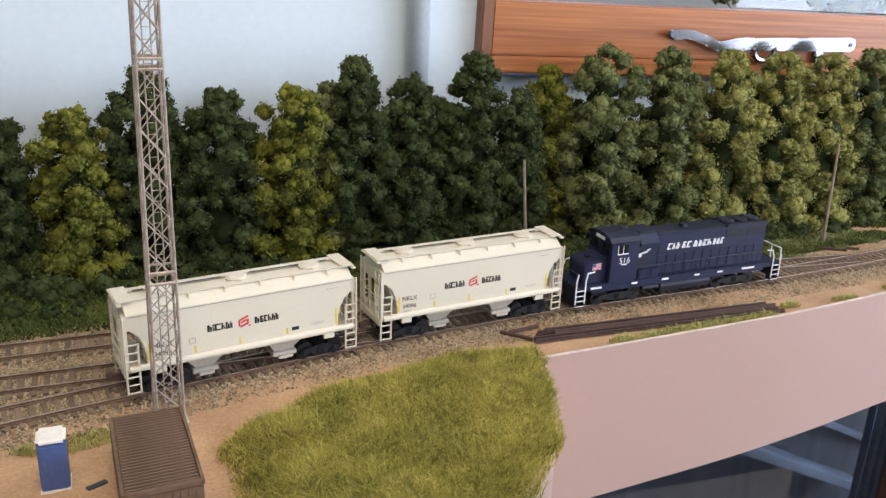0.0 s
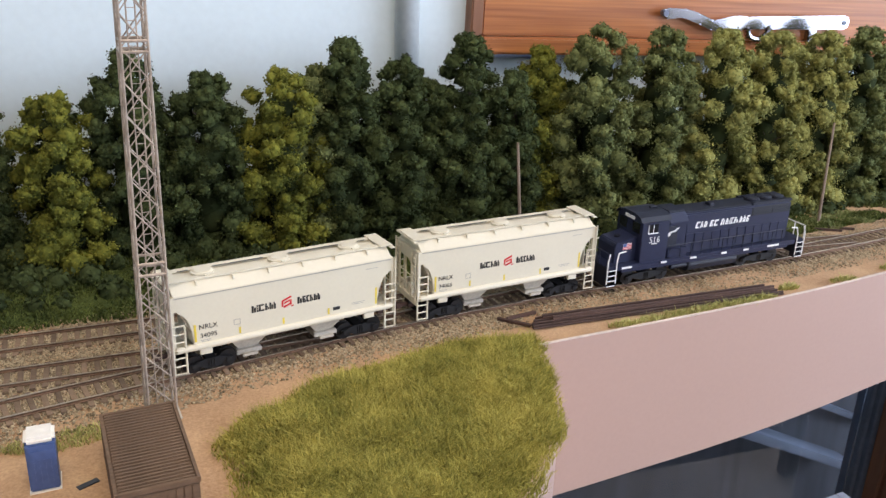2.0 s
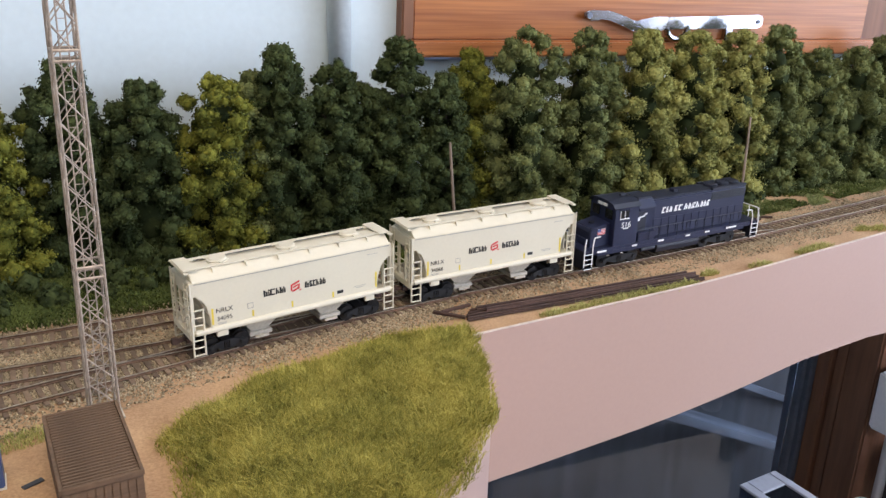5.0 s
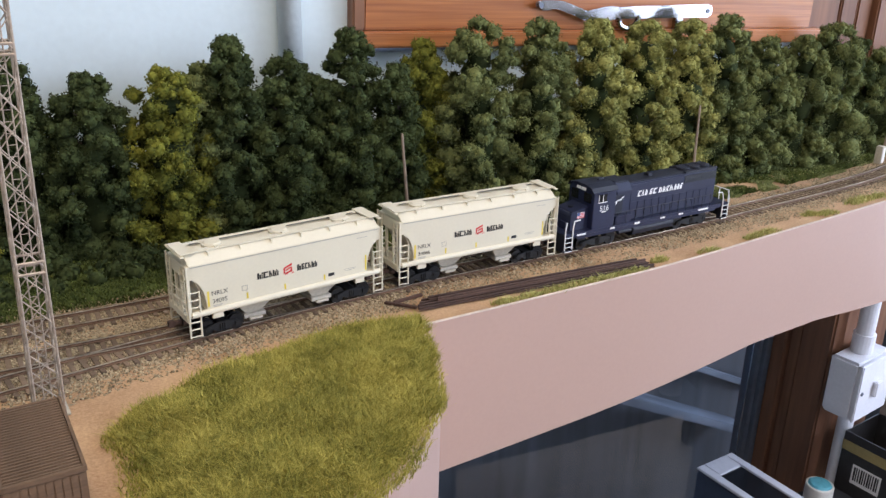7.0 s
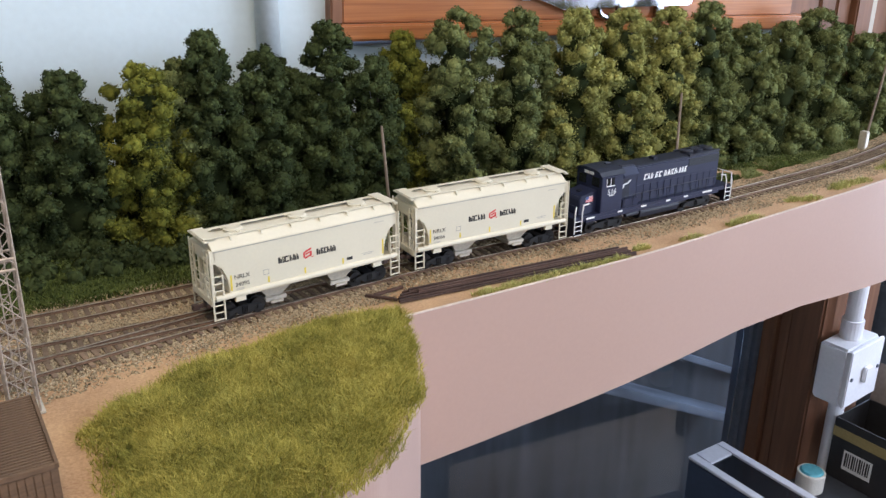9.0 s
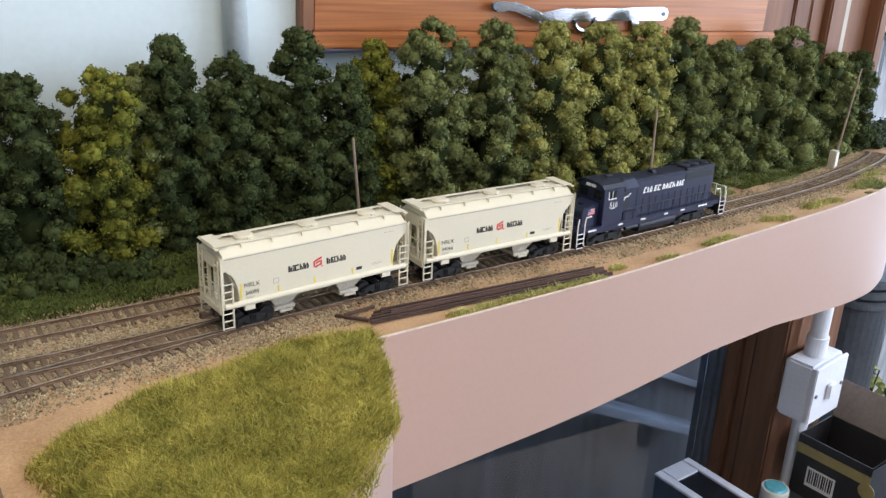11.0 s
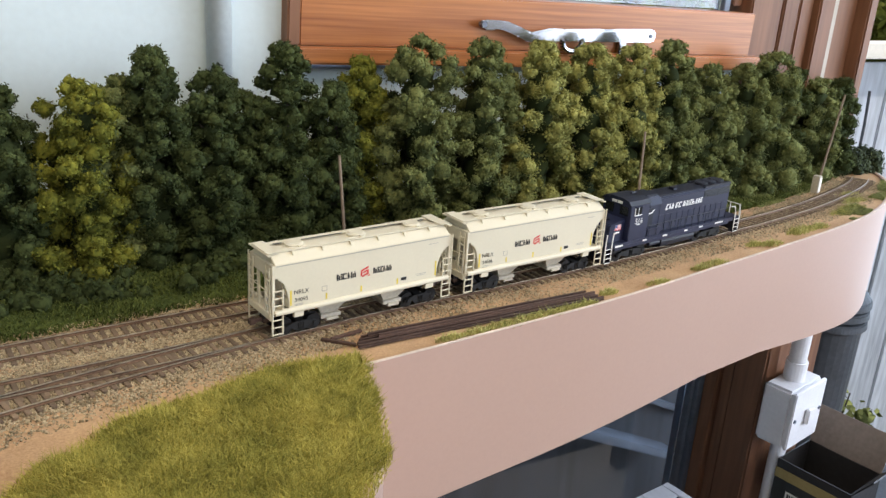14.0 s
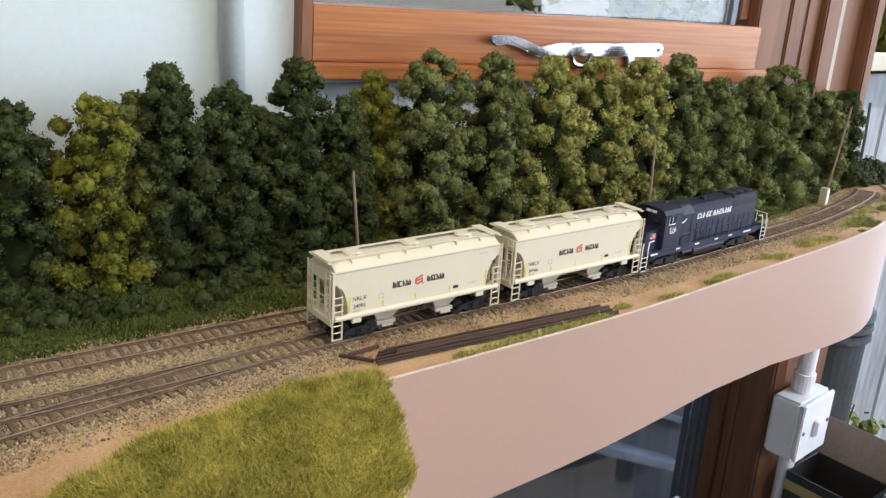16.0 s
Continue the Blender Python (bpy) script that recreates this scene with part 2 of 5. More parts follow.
class Curve:
    """A smooth line through plan points, by its arc length."""

    def __init__(self, pts, n=40):
        p = np.array(pts, float)
        p = np.vstack([2 * p[0] - p[1], p, 2 * p[-1] - p[-2]])
        out = []
        for i in range(1, len(p) - 2):
            for u in np.linspace(0, 1, n, endpoint=False):
                a, b, c, d = p[i - 1:i + 3]
                out.append(0.5 * (2 * b + (c - a) * u + (2 * a - 5 * b + 4 * c - d) * u**2 + (3 * b - a - 3 * c + d) * u**3))
        out.append(p[-2])
        self.p = np.array(out)
        self.s = np.r_[0, np.cumsum(np.hypot(*np.diff(self.p, axis=0).T))]

    def at(self, s):
        return np.array([np.interp(s, self.s, self.p[:, 0]), np.interp(s, self.s, self.p[:, 1])])

    def along(self, s):
        d = self.at(s + 0.002) - self.at(s - 0.002)
        return d / np.hypot(*d)

    def s_of_x(self, x):
        return float(np.interp(x, self.p[:, 0], self.s))

    def offset(self, s, d):
        t = self.along(s)
        return self.at(s) + d * np.array([-t[1], t[0]])

# ---- plan of the layout ----
RAIL_Z = 0.002
GAUGE = 0.0186
TRAIN_LINE = Curve([(-0.62, -0.131), (-0.45, -0.081), (-0.37, -0.058), (-0.265, -0.0325), (-0.207, -0.0185), (-0.14, -0.0035), (-0.06, 0.0115), (0, 0.0195),
                    (0.06, 0.0255), (0.125, 0.032), (0.2, 0.041), (0.285, 0.0535), (0.36, 0.0665), (0.46, 0.0835), (0.555, 0.104), (0.64, 0.130), (0.70, 0.153), (0.745, 0.178)])
SIDING = Curve([(-0.62, -0.035), (-0.376, -0.0205), (-0.261, -0.0135), (-0.168, -0.0045), (-0.1, 0.0045), (-0.04, 0.0135)])
REAR_LINE = Curve([(-0.62, 0.010), (-0.383, 0.024), (-0.26, 0.0335), (-0.197, 0.040), (-0.125, 0.0475), (-0.06, 0.053), (0.05, 0.060), (0.14, 0.063), (0.22, 0.061), (0.3, 0.0585)])
FRONT = Curve([(-0.70, -0.262), (-0.4, -0.258), (-0.25, -0.244), (-0.15, -0.214), (-0.12, -0.195), (-0.09, -0.157), (-0.075, -0.132), (-0.062, -0.095), (-0.0545, -0.0605)], 12)
EDGE = Curve([(-0.0535, -0.0585), (0.0, -0.0525), (0.05, -0.0465), (0.1, -0.0405), (0.157, -0.033), (0.224, -0.0215), (0.303, -0.006), (0.398, 0.012), (0.507, 0.034),
              (0.594, 0.057), (0.665, 0.087), (0.724, 0.124), (0.770, 0.164), (0.797, 0.206), (0.804, 0.243)], 10)
WALL_Y = 0.245


def front_y(x):
    c = FRONT if x < -0.054 else EDGE
    return float(np.interp(x, c.p[:, 0], c.p[:, 1]))


# ---- room ----
def wall_with_opening(name, axis, at, lo, hi, z0, z1, hole, mat, label, thick=0.12):
    """A wall across axis 'x' or 'y' at a place, from lo to hi, with one opening (a, b, low, high)."""
    a, b, c, d = hole
    bm = bmesh.new()
    for u0, u1, w0, w1 in ((lo, a, z0, z1), (b, hi, z0, z1), (a, b, z0, c), (a, b, d, z1)):
        if u1 > u0 and w1 > w0:
            if axis == "y":
                box(bm, u0, u1, at, at + thick, w0, w1)
            else:
                box(bm, at, at + thick, u0, u1, w0, w1)
    return tagged(part(name, bm, mat), label, "wall", kind="structure")


FLOOR_Z, CEIL_Z = -1.05, 1.35
bm = bmesh.new()
box(bm, -1.9, 2.2, -2.6, 0.42, FLOOR_Z - 0.06, FLOOR_Z)
tagged(part("floor", bm, M_FLOOR), "brown timber floor of the room", "floor", kind="structure")
bm = bmesh.new()
box(bm, -1.9, 2.2, -2.6, 0.42, CEIL_Z, CEIL_Z + 0.06)
tagged(part("ceiling", bm, M_CEIL), "plain off-white painted ceiling", "ceiling", kind="structure")
wall_with_opening("wall_south", "y", -2.6, -1.9, 2.2, FLOOR_Z, CEIL_Z, (0.1, 1.7, 0.25, 1.25), M_ROOM, "plain painted room wall with a window opening")
wall_with_opening("wall_west", "x", -1.9, -2.48, 0.24, FLOOR_Z, CEIL_Z, (-1.55, -0.25, 0.25, 1.25), M_ROOM, "plain painted room wall with a window opening")
wall_with_opening("wall_east", "x", 2.08, -2.48, 0.24, FLOOR_Z, CEIL_Z, (-1.9, -0.3, -0.2, 1.25), M_ROOM, "plain painted room wall with a window opening")

# pale blue wall behind the trees: solid left of the windows, a strip between upper and lower windows
bm = bmesh.new()
for r in ((-1.9, 0.0, FLOOR_Z, CEIL_Z), (0.0, 0.66, -0.12, 0.135), (0.0, 0.66, 0.95, CEIL_Z), (0.93, 2.2, 1.2, CEIL_Z), (0.0, 0.74, FLOOR_Z, -0.75), (0.93, 2.2, FLOOR_Z, -0.95)):
    box(bm, r[0], r[1], WALL_Y, WALL_Y + 0.16, r[2], r[3])
tagged(part("wall_north", bm, M_WALL), "pale blue painted wall with faint marks", "wall", kind="structure")

# upper window
win = thing("window_1", pose(0, 0, 0), "varnished red timber window frame with clear panes", "window", kind="structure")
TILT = pose(-0.004, WALL_Y - 0.008, 0.141, 0, 1.2, 0)
rail_ob = boxes("bottom_rail", [(0.012, 0.5660, -0.004, 0.03, 0.016, 0.064)], M_TIMBER, win, "orange-red varnished timber rail with fine grain", 0.0015)
rail_ob.matrix_basis = TILT
ob = boxes("sill_trim", [(0.0, 0.585, -0.009, 0.03, 0.0, 0.0155)], M_TIMBER, win, "varnished timber trim strip under the rail", 0.002)
ob.matrix_basis = TILT
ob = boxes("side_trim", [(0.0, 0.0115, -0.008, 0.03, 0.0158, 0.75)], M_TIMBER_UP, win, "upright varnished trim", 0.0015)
ob.matrix_basis = TILT
GLAZED = pose(0.0, WALL_Y + 0.022, 0.193, 0, 1.7, 0)
for row in ((0.008, 0.548, -0.007, 0.010, 0.0, 0.0085), (0.538, 0.548, -0.007, 0.010, 0.0087, 0.75)):
    boxes("pane_frame", [row], M_FRAME_GREY, win, "grey metal glazing frame", 0.001).matrix_basis = GLAZED
ob = boxes("pane", [(0.008, 0.538, -0.001, 0.003, 0.0088, 0.75)], M_PANE, win, "clear glass")
ob.matrix_basis, ob.visible_shadow = GLAZED, False
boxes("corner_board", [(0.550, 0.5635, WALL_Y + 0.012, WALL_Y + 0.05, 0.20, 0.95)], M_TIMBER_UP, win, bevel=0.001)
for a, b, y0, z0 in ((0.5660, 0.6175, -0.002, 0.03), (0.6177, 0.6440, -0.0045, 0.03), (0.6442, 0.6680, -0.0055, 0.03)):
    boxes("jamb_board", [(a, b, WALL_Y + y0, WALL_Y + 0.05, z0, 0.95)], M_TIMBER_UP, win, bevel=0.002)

# corner post between the windows and the glazed opening
post = thing("window_post", pose(0, 0, 0), "varnished red-brown timber post between two windows", "post", kind="structure")
for a, b, y0, y1 in ((0.6685, 0.6955, 0.230, 0.30), (0.7145, 0.7640, 0.250, 0.30), (0.7642, 0.7800, 0.232, 0.30)):
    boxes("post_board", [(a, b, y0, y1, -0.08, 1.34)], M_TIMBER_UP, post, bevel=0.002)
boxes("pale_bead", [(0.7005, 0.7143, 0.240, 0.30, -0.08, 1.34)], M_BEAD, post, "pale worn bead strip", 0.001)
# the groove's shade is a dark strip set between the boards
boxes("groove_shade_strip", [(0.6957, 0.7003, 0.252, 0.30, -0.08, 1.34)], M_UNDER, post, "dark strip painting the shade of the gap beside the bead")
for a, b, y0 in ((0.726, 0.752, 0.244), (0.792, 0.806, 0.258), (0.8062, 0.838, 0.244)):
    boxes("lower_post_board", [(a, b, y0, 0.30, -1.04, -0.085)], M_TIMBER_UP, post, bevel=0.003)
boxes("reveal_board", [(0.730, 0.752, 0.3005, 0.322, -1.04, -0.085)], M_TIMBER_UP, post, "", 0.002)
boxes("reveal_step", [(0.722, 0.752, 0.3225, 0.348, -1.04, -0.085)], M_TIMBER_UP, post, "", 0.002)
boxes("lower_post_back", [(0.7525, 0.7915, 0.256, 0.30, -1.04, -0.085)], M_TIMBER_UP, post)

# lower window under the layout
low = thing("window_2", pose(0, 0, 0), "dark glass window under the layout in a grey frame", "window", kind="structure")
ob = boxes("pane", [(0.0, 0.7055, 0.366, 0.370, -0.74, -0.121)], M_PANE, low, "dark reflecting glass")
ob.visible_shadow = False
each("pane_frame", [(0.706, 0.714, 0.356, 0.385, -0.75, -0.121), (0.7142, 0.728, 0.3485, 0.385, -0.75, -0.121)], M_FRAME_GREY, low, "grey-blue metal frame", 0.001)

# ---- outside ----
bm = bmesh.new()
box(bm, -60, 60, -60, 90, -1.7, -1.5)
tagged(part("ground", bm, M_LAWN), "bare dull ground of the yard outside", "ground", kind="structure")
fence = thing("fence", pose(0, 0.98, 0), "weathered blue-grey upright board fence outside the window", "fence", kind="structure")
me = mesh_of("board", (lambda b: (box(b, -0.068, 0.068, 0, 0.02, -1.5, 0.03), b)[1])(bmesh.new()), M_FENCE, 0.003)
for i in range(30):
    shared("board", me, fence, pose(-0.1 + i * 0.143, random.uniform(-0.004, 0.004), random.uniform(-0.02, 0.02), 0, random.uniform(-0.4, 0.4), 0))
boxes("fence_rail", [(-0.2, 4.2, 0.022, 0.06, -0.92, -0.84), (-0.2, 4.2, 0.022, 0.06, -0.12, -0.04)], M_FENCE, fence)
boxes("top_rail", [(-0.2, 4.2, -0.024, 0.03, 0.033, 0.075)], M_OFFWHITE, fence, "white painted top rail", 0.003)
# added backdrop: keeps the view through the lower pane dark
boxes("backdrop_board", [(-0.3, 1.12, 0.62, 0.70, -1.5, 0.02)], M_PANE_BACK).name = "low_yard_wall"
tagged(bpy.data.objects["low_yard_wall"], "dark backdrop board added behind the lower window to darken its pane", "wall", kind="structure")
# two slanting strips added to imitate the pane's pale diagonal reflection
boxes("streak_strip", [(-0.36, 0.36, -0.03, 0.03, -0.008, 0.008)], M_STREAK, None, "", 0.002).matrix_world = pose(0.60, 0.52, -0.52, 0, 27, 8)
tagged(bpy.data.objects["streak_strip"], "dull grey strip added behind the dark window as its diagonal light streak", "plank")
boxes("thin_streak_strip", [(-0.36, 0.36, -0.008, 0.008, -0.006, 0.006)], M_STREAK, None, "", 0.001).matrix_world = pose(0.66, 0.56, -0.46, 0, 27, 8)
tagged(bpy.data.objects["thin_streak_strip"], "thin grey strip added beside the first as a second light streak", "batten")


# ---- ground of the layout ----
def ground_z(x, y):
    z = -0.0022 + 0.0012 * noise.noise((x * 40, y * 40, 0)) + 0.0005 * noise.noise((x * 160, y * 160, 3))
    return z


def in_grass(x, y):
    """How deep a place lies inside the grassy bulge, in metres; negative outside it."""
    wob = 0.008 * noise.noise((x * 30, y * 30, 7))
    line = float(np.interp(x, TRAIN_LINE.p[:, 0], TRAIN_LINE.p[:, 1])) - float(np.interp(x, (-0.30, -0.255, -0.24, -0.2, -0.14, -0.088, -0.055), (0.13, 0.085, 0.066, 0.052, 0.044, 0.043, 0.056)))
    return min(line - y, y - front_y(x) + 0.004, (x + 0.253) * 0.9, -0.056 - x + 0.004) + wob


bm = bmesh.new()
xs = sorted(set(np.round(np.r_[np.arange(-0.70, -0.1, 0.006), np.arange(-0.1, -0.054, 0.002), np.arange(-0.0535, 0.797, 0.006), [0.803]], 5)))
NY = 70
grid = []
for x in xs:
    y0 = front_y(x) + 0.0035
    col = []
    for j in range(NY + 1):
        y = y0 + (WALL_Y - 0.002 - y0) * (j / NY)
        z = ground_z(x, y)
        if j == 0:
            z = -0.0008
        g = in_grass(x, y)
        z += 0.004 * min(max(g / 0.03, 0), 1)
        col.append(bm.verts.new((x, y, z)))
    grid.append(col)
for a, b in zip(grid, grid[1:]):
    for j in range(NY):
        bm.faces.new((a[j], b[j], b[j + 1], a[j + 1]))
tagged(part("ground", bm, M_DIRT, smooth=True), "red-brown scenic earth of the model railway", "ground", kind="structure")
# board colour carries the shade under the layout
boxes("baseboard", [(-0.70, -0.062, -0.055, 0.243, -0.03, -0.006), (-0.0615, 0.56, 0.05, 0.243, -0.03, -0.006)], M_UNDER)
tagged(bpy.data.objects["baseboard"], "plywood board under the model railway", "board", kind="structure")


def strip(name, curve, top, bottom, mat, label, thick=0.0035):
    """A bent board along a plan line, with its lower edge given by a function of x."""
    n = len(curve.p)
    nrm = np.gradient(curve.p, axis=0)
    nrm /= np.hypot(*nrm.T)[:, None]
    inner = curve.p + thick * np.c_[-nrm[:, 1], nrm[:, 0]]
    v, f = [], []
    for i in range(n):
        b = bottom(curve.p[i, 0])
        for q, z in ((curve.p[i], b), (curve.p[i], top), (inner[i], top), (inner[i], b)):
            v.append((q[0], q[1], z))
    for i in range(n - 1):
        for k in range(4):
            f.append((4 * i + k, 4 * i + (k + 1) % 4, 4 * i + 4 + (k + 1) % 4, 4 * i + 4 + k))
    f += [(0, 1, 2, 3), tuple(4 * (n - 1) + k for k in (3, 2, 1, 0))]
    ob = soup(name, v, [q[::-1] for q in f], mat)
    for p in ob.data.polygons:
        p.use_smooth = False
    return tagged(ob, label, "fascia", kind="structure")


def low_edge(x):
    return float(np.interp(x, (-0.05, 0.1, 0.2, 0.3, 0.4, 0.5, 0.62, 0.8), (-0.121, -0.116, -0.111, -0.106, -0.108, -0.118, -0.130, -0.138)))


strip("fascia", EDGE, 0.0, low_edge, M_FASCIA, "pinkish-brown painted curved fascia board of the layout")
strip("fascia_edge", EDGE, 0.0009, lambda x: 0.0002, M_FASCIA_EDGE, "pale bare top edge of the fascia", 0.0016)
strip("bulge_fascia", FRONT, 0.0, lambda x: -0.17, M_FASCIA, "pinkish-brown painted fascia round the grassy bulge")


# ---- track ----
def rails_of(track, curve, s0, s1, sides=(-1, 1)):
    for side in sides:
        prof_foot = ((-0.0010, -0.0020), (0.0010, -0.0020), (0.0010, -0.0016), (0.00035, -0.0013), (0.00055, -0.0003), (-0.00055, -0.0003), (-0.00035, -0.0013), (-0.0010, -0.0016))
        prof_head = ((-0.00058, -0.0003), (0.00058, -0.0003), (0.00052, 0.0), (-0.00052, 0.0))
        for name, prof, mat in (("rail", prof_foot, M_RAIL), ("rail_head", prof_head, M_RAILTOP)):
            v, f = [], []
            ss = np.arange(s0, s1, 0.008)
            k = len(prof)
            for s in ss:
                for d, z in prof:
                    q = curve.offset(s, side * GAUGE / 2 + d)
                    v.append((q[0], q[1], RAIL_Z + z))
            for i in range(len(ss) - 1):
                for j in range(k):
                    f.append((k * i + j, k * i + (j + 1) % k, k * i + k + (j + 1) % k, k * i + k + j))
            soup(name, v, f, mat, track)


TIE = mesh_of("tie", (lambda b: (box(b, -0.00155, 0.00155, -0.0155, 0.0155, -0.0016, 0.0), b)[1])(bmesh.new()), M_TIE, 0.0003)


def ties_of(track, curve, s0, s1, step=0.0068, x_from=-9, x_to=9):
    """Ties in the nearest stretch are pieces; those beyond are one joined mesh."""
    v, f = [], []
    for s in np.arange(s0, s1, step):
        q, d = curve.at(s), curve.along(s)
        m = pose(q[0] + random.uniform(-3e-4, 3e-4), q[1] + random.uniform(-5e-4, 5e-4), 0.0001 + random.uniform(-2e-4, 1e-4), 0, 0, math.degrees(math.atan2(d[1], d[0])) + random.uniform(-2, 2))
        if x_from < q[0] < x_to:
            shared("tie", TIE, track, m)
        else:
            k = len(v)
            v += [tuple(m @ w.co) for w in TIE.vertices]
            f += [tuple(k + i for i in p.vertices) for p in TIE.polygons]
    if v:
        tagged(soup("far_ties", v, f, M_TIE, track), kind="stuff")


def track_thing(label, curve, s0, s1, tie_s1=None, **kw):
    t = thing("track", pose(0, 0, 0), label, "track", kind="structure")
    rails_of(t, curve, s0, s1)
    ties_of(t, curve, s0, s1 if tie_s1 is None else tie_s1, **kw)
    return t


track_thing("curving model railway track with rusty rails on brown ties", TRAIN_LINE, 0.03, TRAIN_LINE.s[-1] - 0.01, x_from=-0.40, x_to=0.36)
track_thing("siding track joining at a turnout, rusty rails on brown ties", SIDING, 0.03, SIDING.s[-1], tie_s1=SIDING.s_of_x(-0.15), x_from=-0.40, x_to=0.0)
track_thing("rear model railway track with rusty rails on brown ties", REAR_LINE, 0.03, REAR_LINE.s[-1], x_from=-0.40, x_to=0.1)


def scatter_stones(name, count, place, size, mat, label):
    rng = random.Random(5)
    v, f = [], []
    octa = [(1, 0, -0.5), (0, 1, -0.5), (-1, 0, -0.5), (0, -1, -0.5), (0.2, 0.1, 0.8)]
    while count:
        got = place(rng)
        if got is None:
            continue
        count -= 1
        x, y, z = got
        k = len(v)
        r = size * rng.uniform(0.5, 1.3)
        rot = Euler((rng.uniform(-0.6, 0.6), rng.uniform(-0.6, 0.6), rng.uniform(0, 6.28))).to_matrix()
        for o in octa:
            w = rot @ Vector((o[0] * r * rng.uniform(0.7, 1.3), o[1] * r * rng.uniform(0.7, 1.3), o[2] * r * 0.8))
            v.append((x + w.x, y + w.y, z + w.z))
        f += [(k, k + 1, k + 4), (k + 1, k + 2, k + 4), (k + 2, k + 3, k + 4), (k + 3, k, k + 4)]
    return tagged(soup(name, v, f, mat), label, "ballast", kind="stuff")


def ballast_place(rng):
    c = rng.choices((TRAIN_LINE, SIDING, REAR_LINE), (5, 2.2, 4))[0]
    s = rng.uniform(0.12, c.s[-1] - 0.01)
    d = rng.gauss(0, 0.0135) if rng.random() < 0.62 else rng.uniform(-0.038, 0.032)
    q = c.offset(s, d)
    if q[1] < front_y(q[0]) + 0.006 or q[1] > 0.2:
        return None
    lift = -0.0009 if abs(d) < 0.016 else -0.0016
    return q[0], q[1], lift + rng.uniform(-0.0006, 0.0004)


scatter_stones("ballast", 150000, ballast_place, 0.00088, M_BALLAST, "tan and grey crushed stone ballast along the tracks")


# ---- grass, tufts, scrub ----
def blades(name, count, place, height, width, mat, label, category, lean=0.5):
    rng = random.Random(11)
    v, f = [], []
    while count:
        got = place(rng)
        if got is None:
            continue
        count -= 1
        x, y, z, scale = got
        k, a, b = len(v), rng.uniform(0, 6.28), rng.uniform(0, 6.28)
        h, w = height * scale * rng.uniform(0.55, 1.25), width * rng.uniform(0.7, 1.3)
        dx, dy = math.cos(a) * w, math.sin(a) * w
        lx, ly = math.cos(b) * h * lean * rng.random(), math.sin(b) * h * lean * rng.random()
        v += [(x - dx, y - dy, z), (x + dx, y + dy, z), (x + lx * 0.45 + dx * 0.7, y + ly * 0.45 + dy * 0.7, z + h * 0.6), (x + lx * 0.45 - dx * 0.7, y + ly * 0.45 - dy * 0.7, z + h * 0.6), (x + lx * 1.3, y + ly * 1.3, z + h)]
        f += [(k, k + 1, k + 2, k + 3), (k + 3, k + 2, k + 4)]
    return tagged(soup(name, v, f, mat), label, category, kind="stuff")


def grass_place(rng):
    x, y = rng.uniform(-0.30, -0.05), rng.uniform(-0.26, 0.0)
    g = in_grass(x, y)
    if g < -0.004 or (g < 0.012 and rng.random() > 0.25 + g / 0.016):
        return None
    z = ground_z(x, y) + 0.004 * min(max(g / 0.03, 0), 1)
    return x, y, z - 0.0005, 0.75 + 0.35 * noise.noise((x * 35, y * 35, 1)) + 0.25 * min(max(g / 0.03, 0), 1)


blades("grass", 115000, grass_place, 0.0066, 0.00026, M_GRASS, "dense yellow-green static grass on the front bulge", "grass", 1.15)

TUFTS = ((0.017, -0.043, 0.010), (0.038, -0.041, 0.011), (0.062, -0.038, 0.013), (0.083, -0.0355, 0.013), (0.104, -0.0335, 0.013), (0.125, -0.031, 0.013), (0.140, -0.029, 0.009),
         (0.172, -0.016, 0.007), (0.226, -0.015, 0.011), (0.285, -0.001, 0.008), (0.307, 0.004, 0.013), (0.403, 0.026, 0.013), (0.385, 0.030, 0.008), (0.46, 0.042, 0.012), (0.475, 0.048, 0.016), (0.50, 0.049, 0.012),
         (0.57, 0.075, 0.014), (0.60, 0.085, 0.018), (0.63, 0.105, 0.018), (0.65, 0.125, 0.016))


def tuft_place(rng):
    x, y, r = rng.choice(TUFTS)
    a, d = rng.uniform(0, 6.28), r * rng.random() ** 0.7
    return x + math.cos(a) * d * 1.3, y + math.sin(a) * d * 0.5, -0.002, 1.0 - 0.5 * d / r


blades("grass_tuft", 5600, tuft_place, 0.0060, 0.00030, M_TUFT, "pale green grass tufts along the edge of the layout", "grass tuft", 1.0)


def verge_place(rng):
    x = rng.uniform(-0.6, 0.7)
    y = float(np.interp(x, REAR_LINE.p[:, 0], REAR_LINE.p[:, 1])) + 0.020 + 0.006 * noise.noise((x * 25, 0, 0)) + rng.random() ** 1.1 * 0.13
    if x > 0.2:
        y = float(np.interp(x, TRAIN_LINE.p[:, 0], TRAIN_LINE.p[:, 1])) + 0.035 + rng.random() ** 1.3 * 0.1
        if noise.noise((x * 18, y * 18, 4)) < -0.12:
            return None
    if y > 0.235 or x > 0.76:
        return None
    return x, y, -0.002, 0.7 + 0.5 * noise.noise((x * 30, y * 30, 2))


blades("verge_grass", 75000, verge_place, 0.0050, 0.00055, M_SCRUB, "dull green ground cover under the trees", "grass", 1.2)


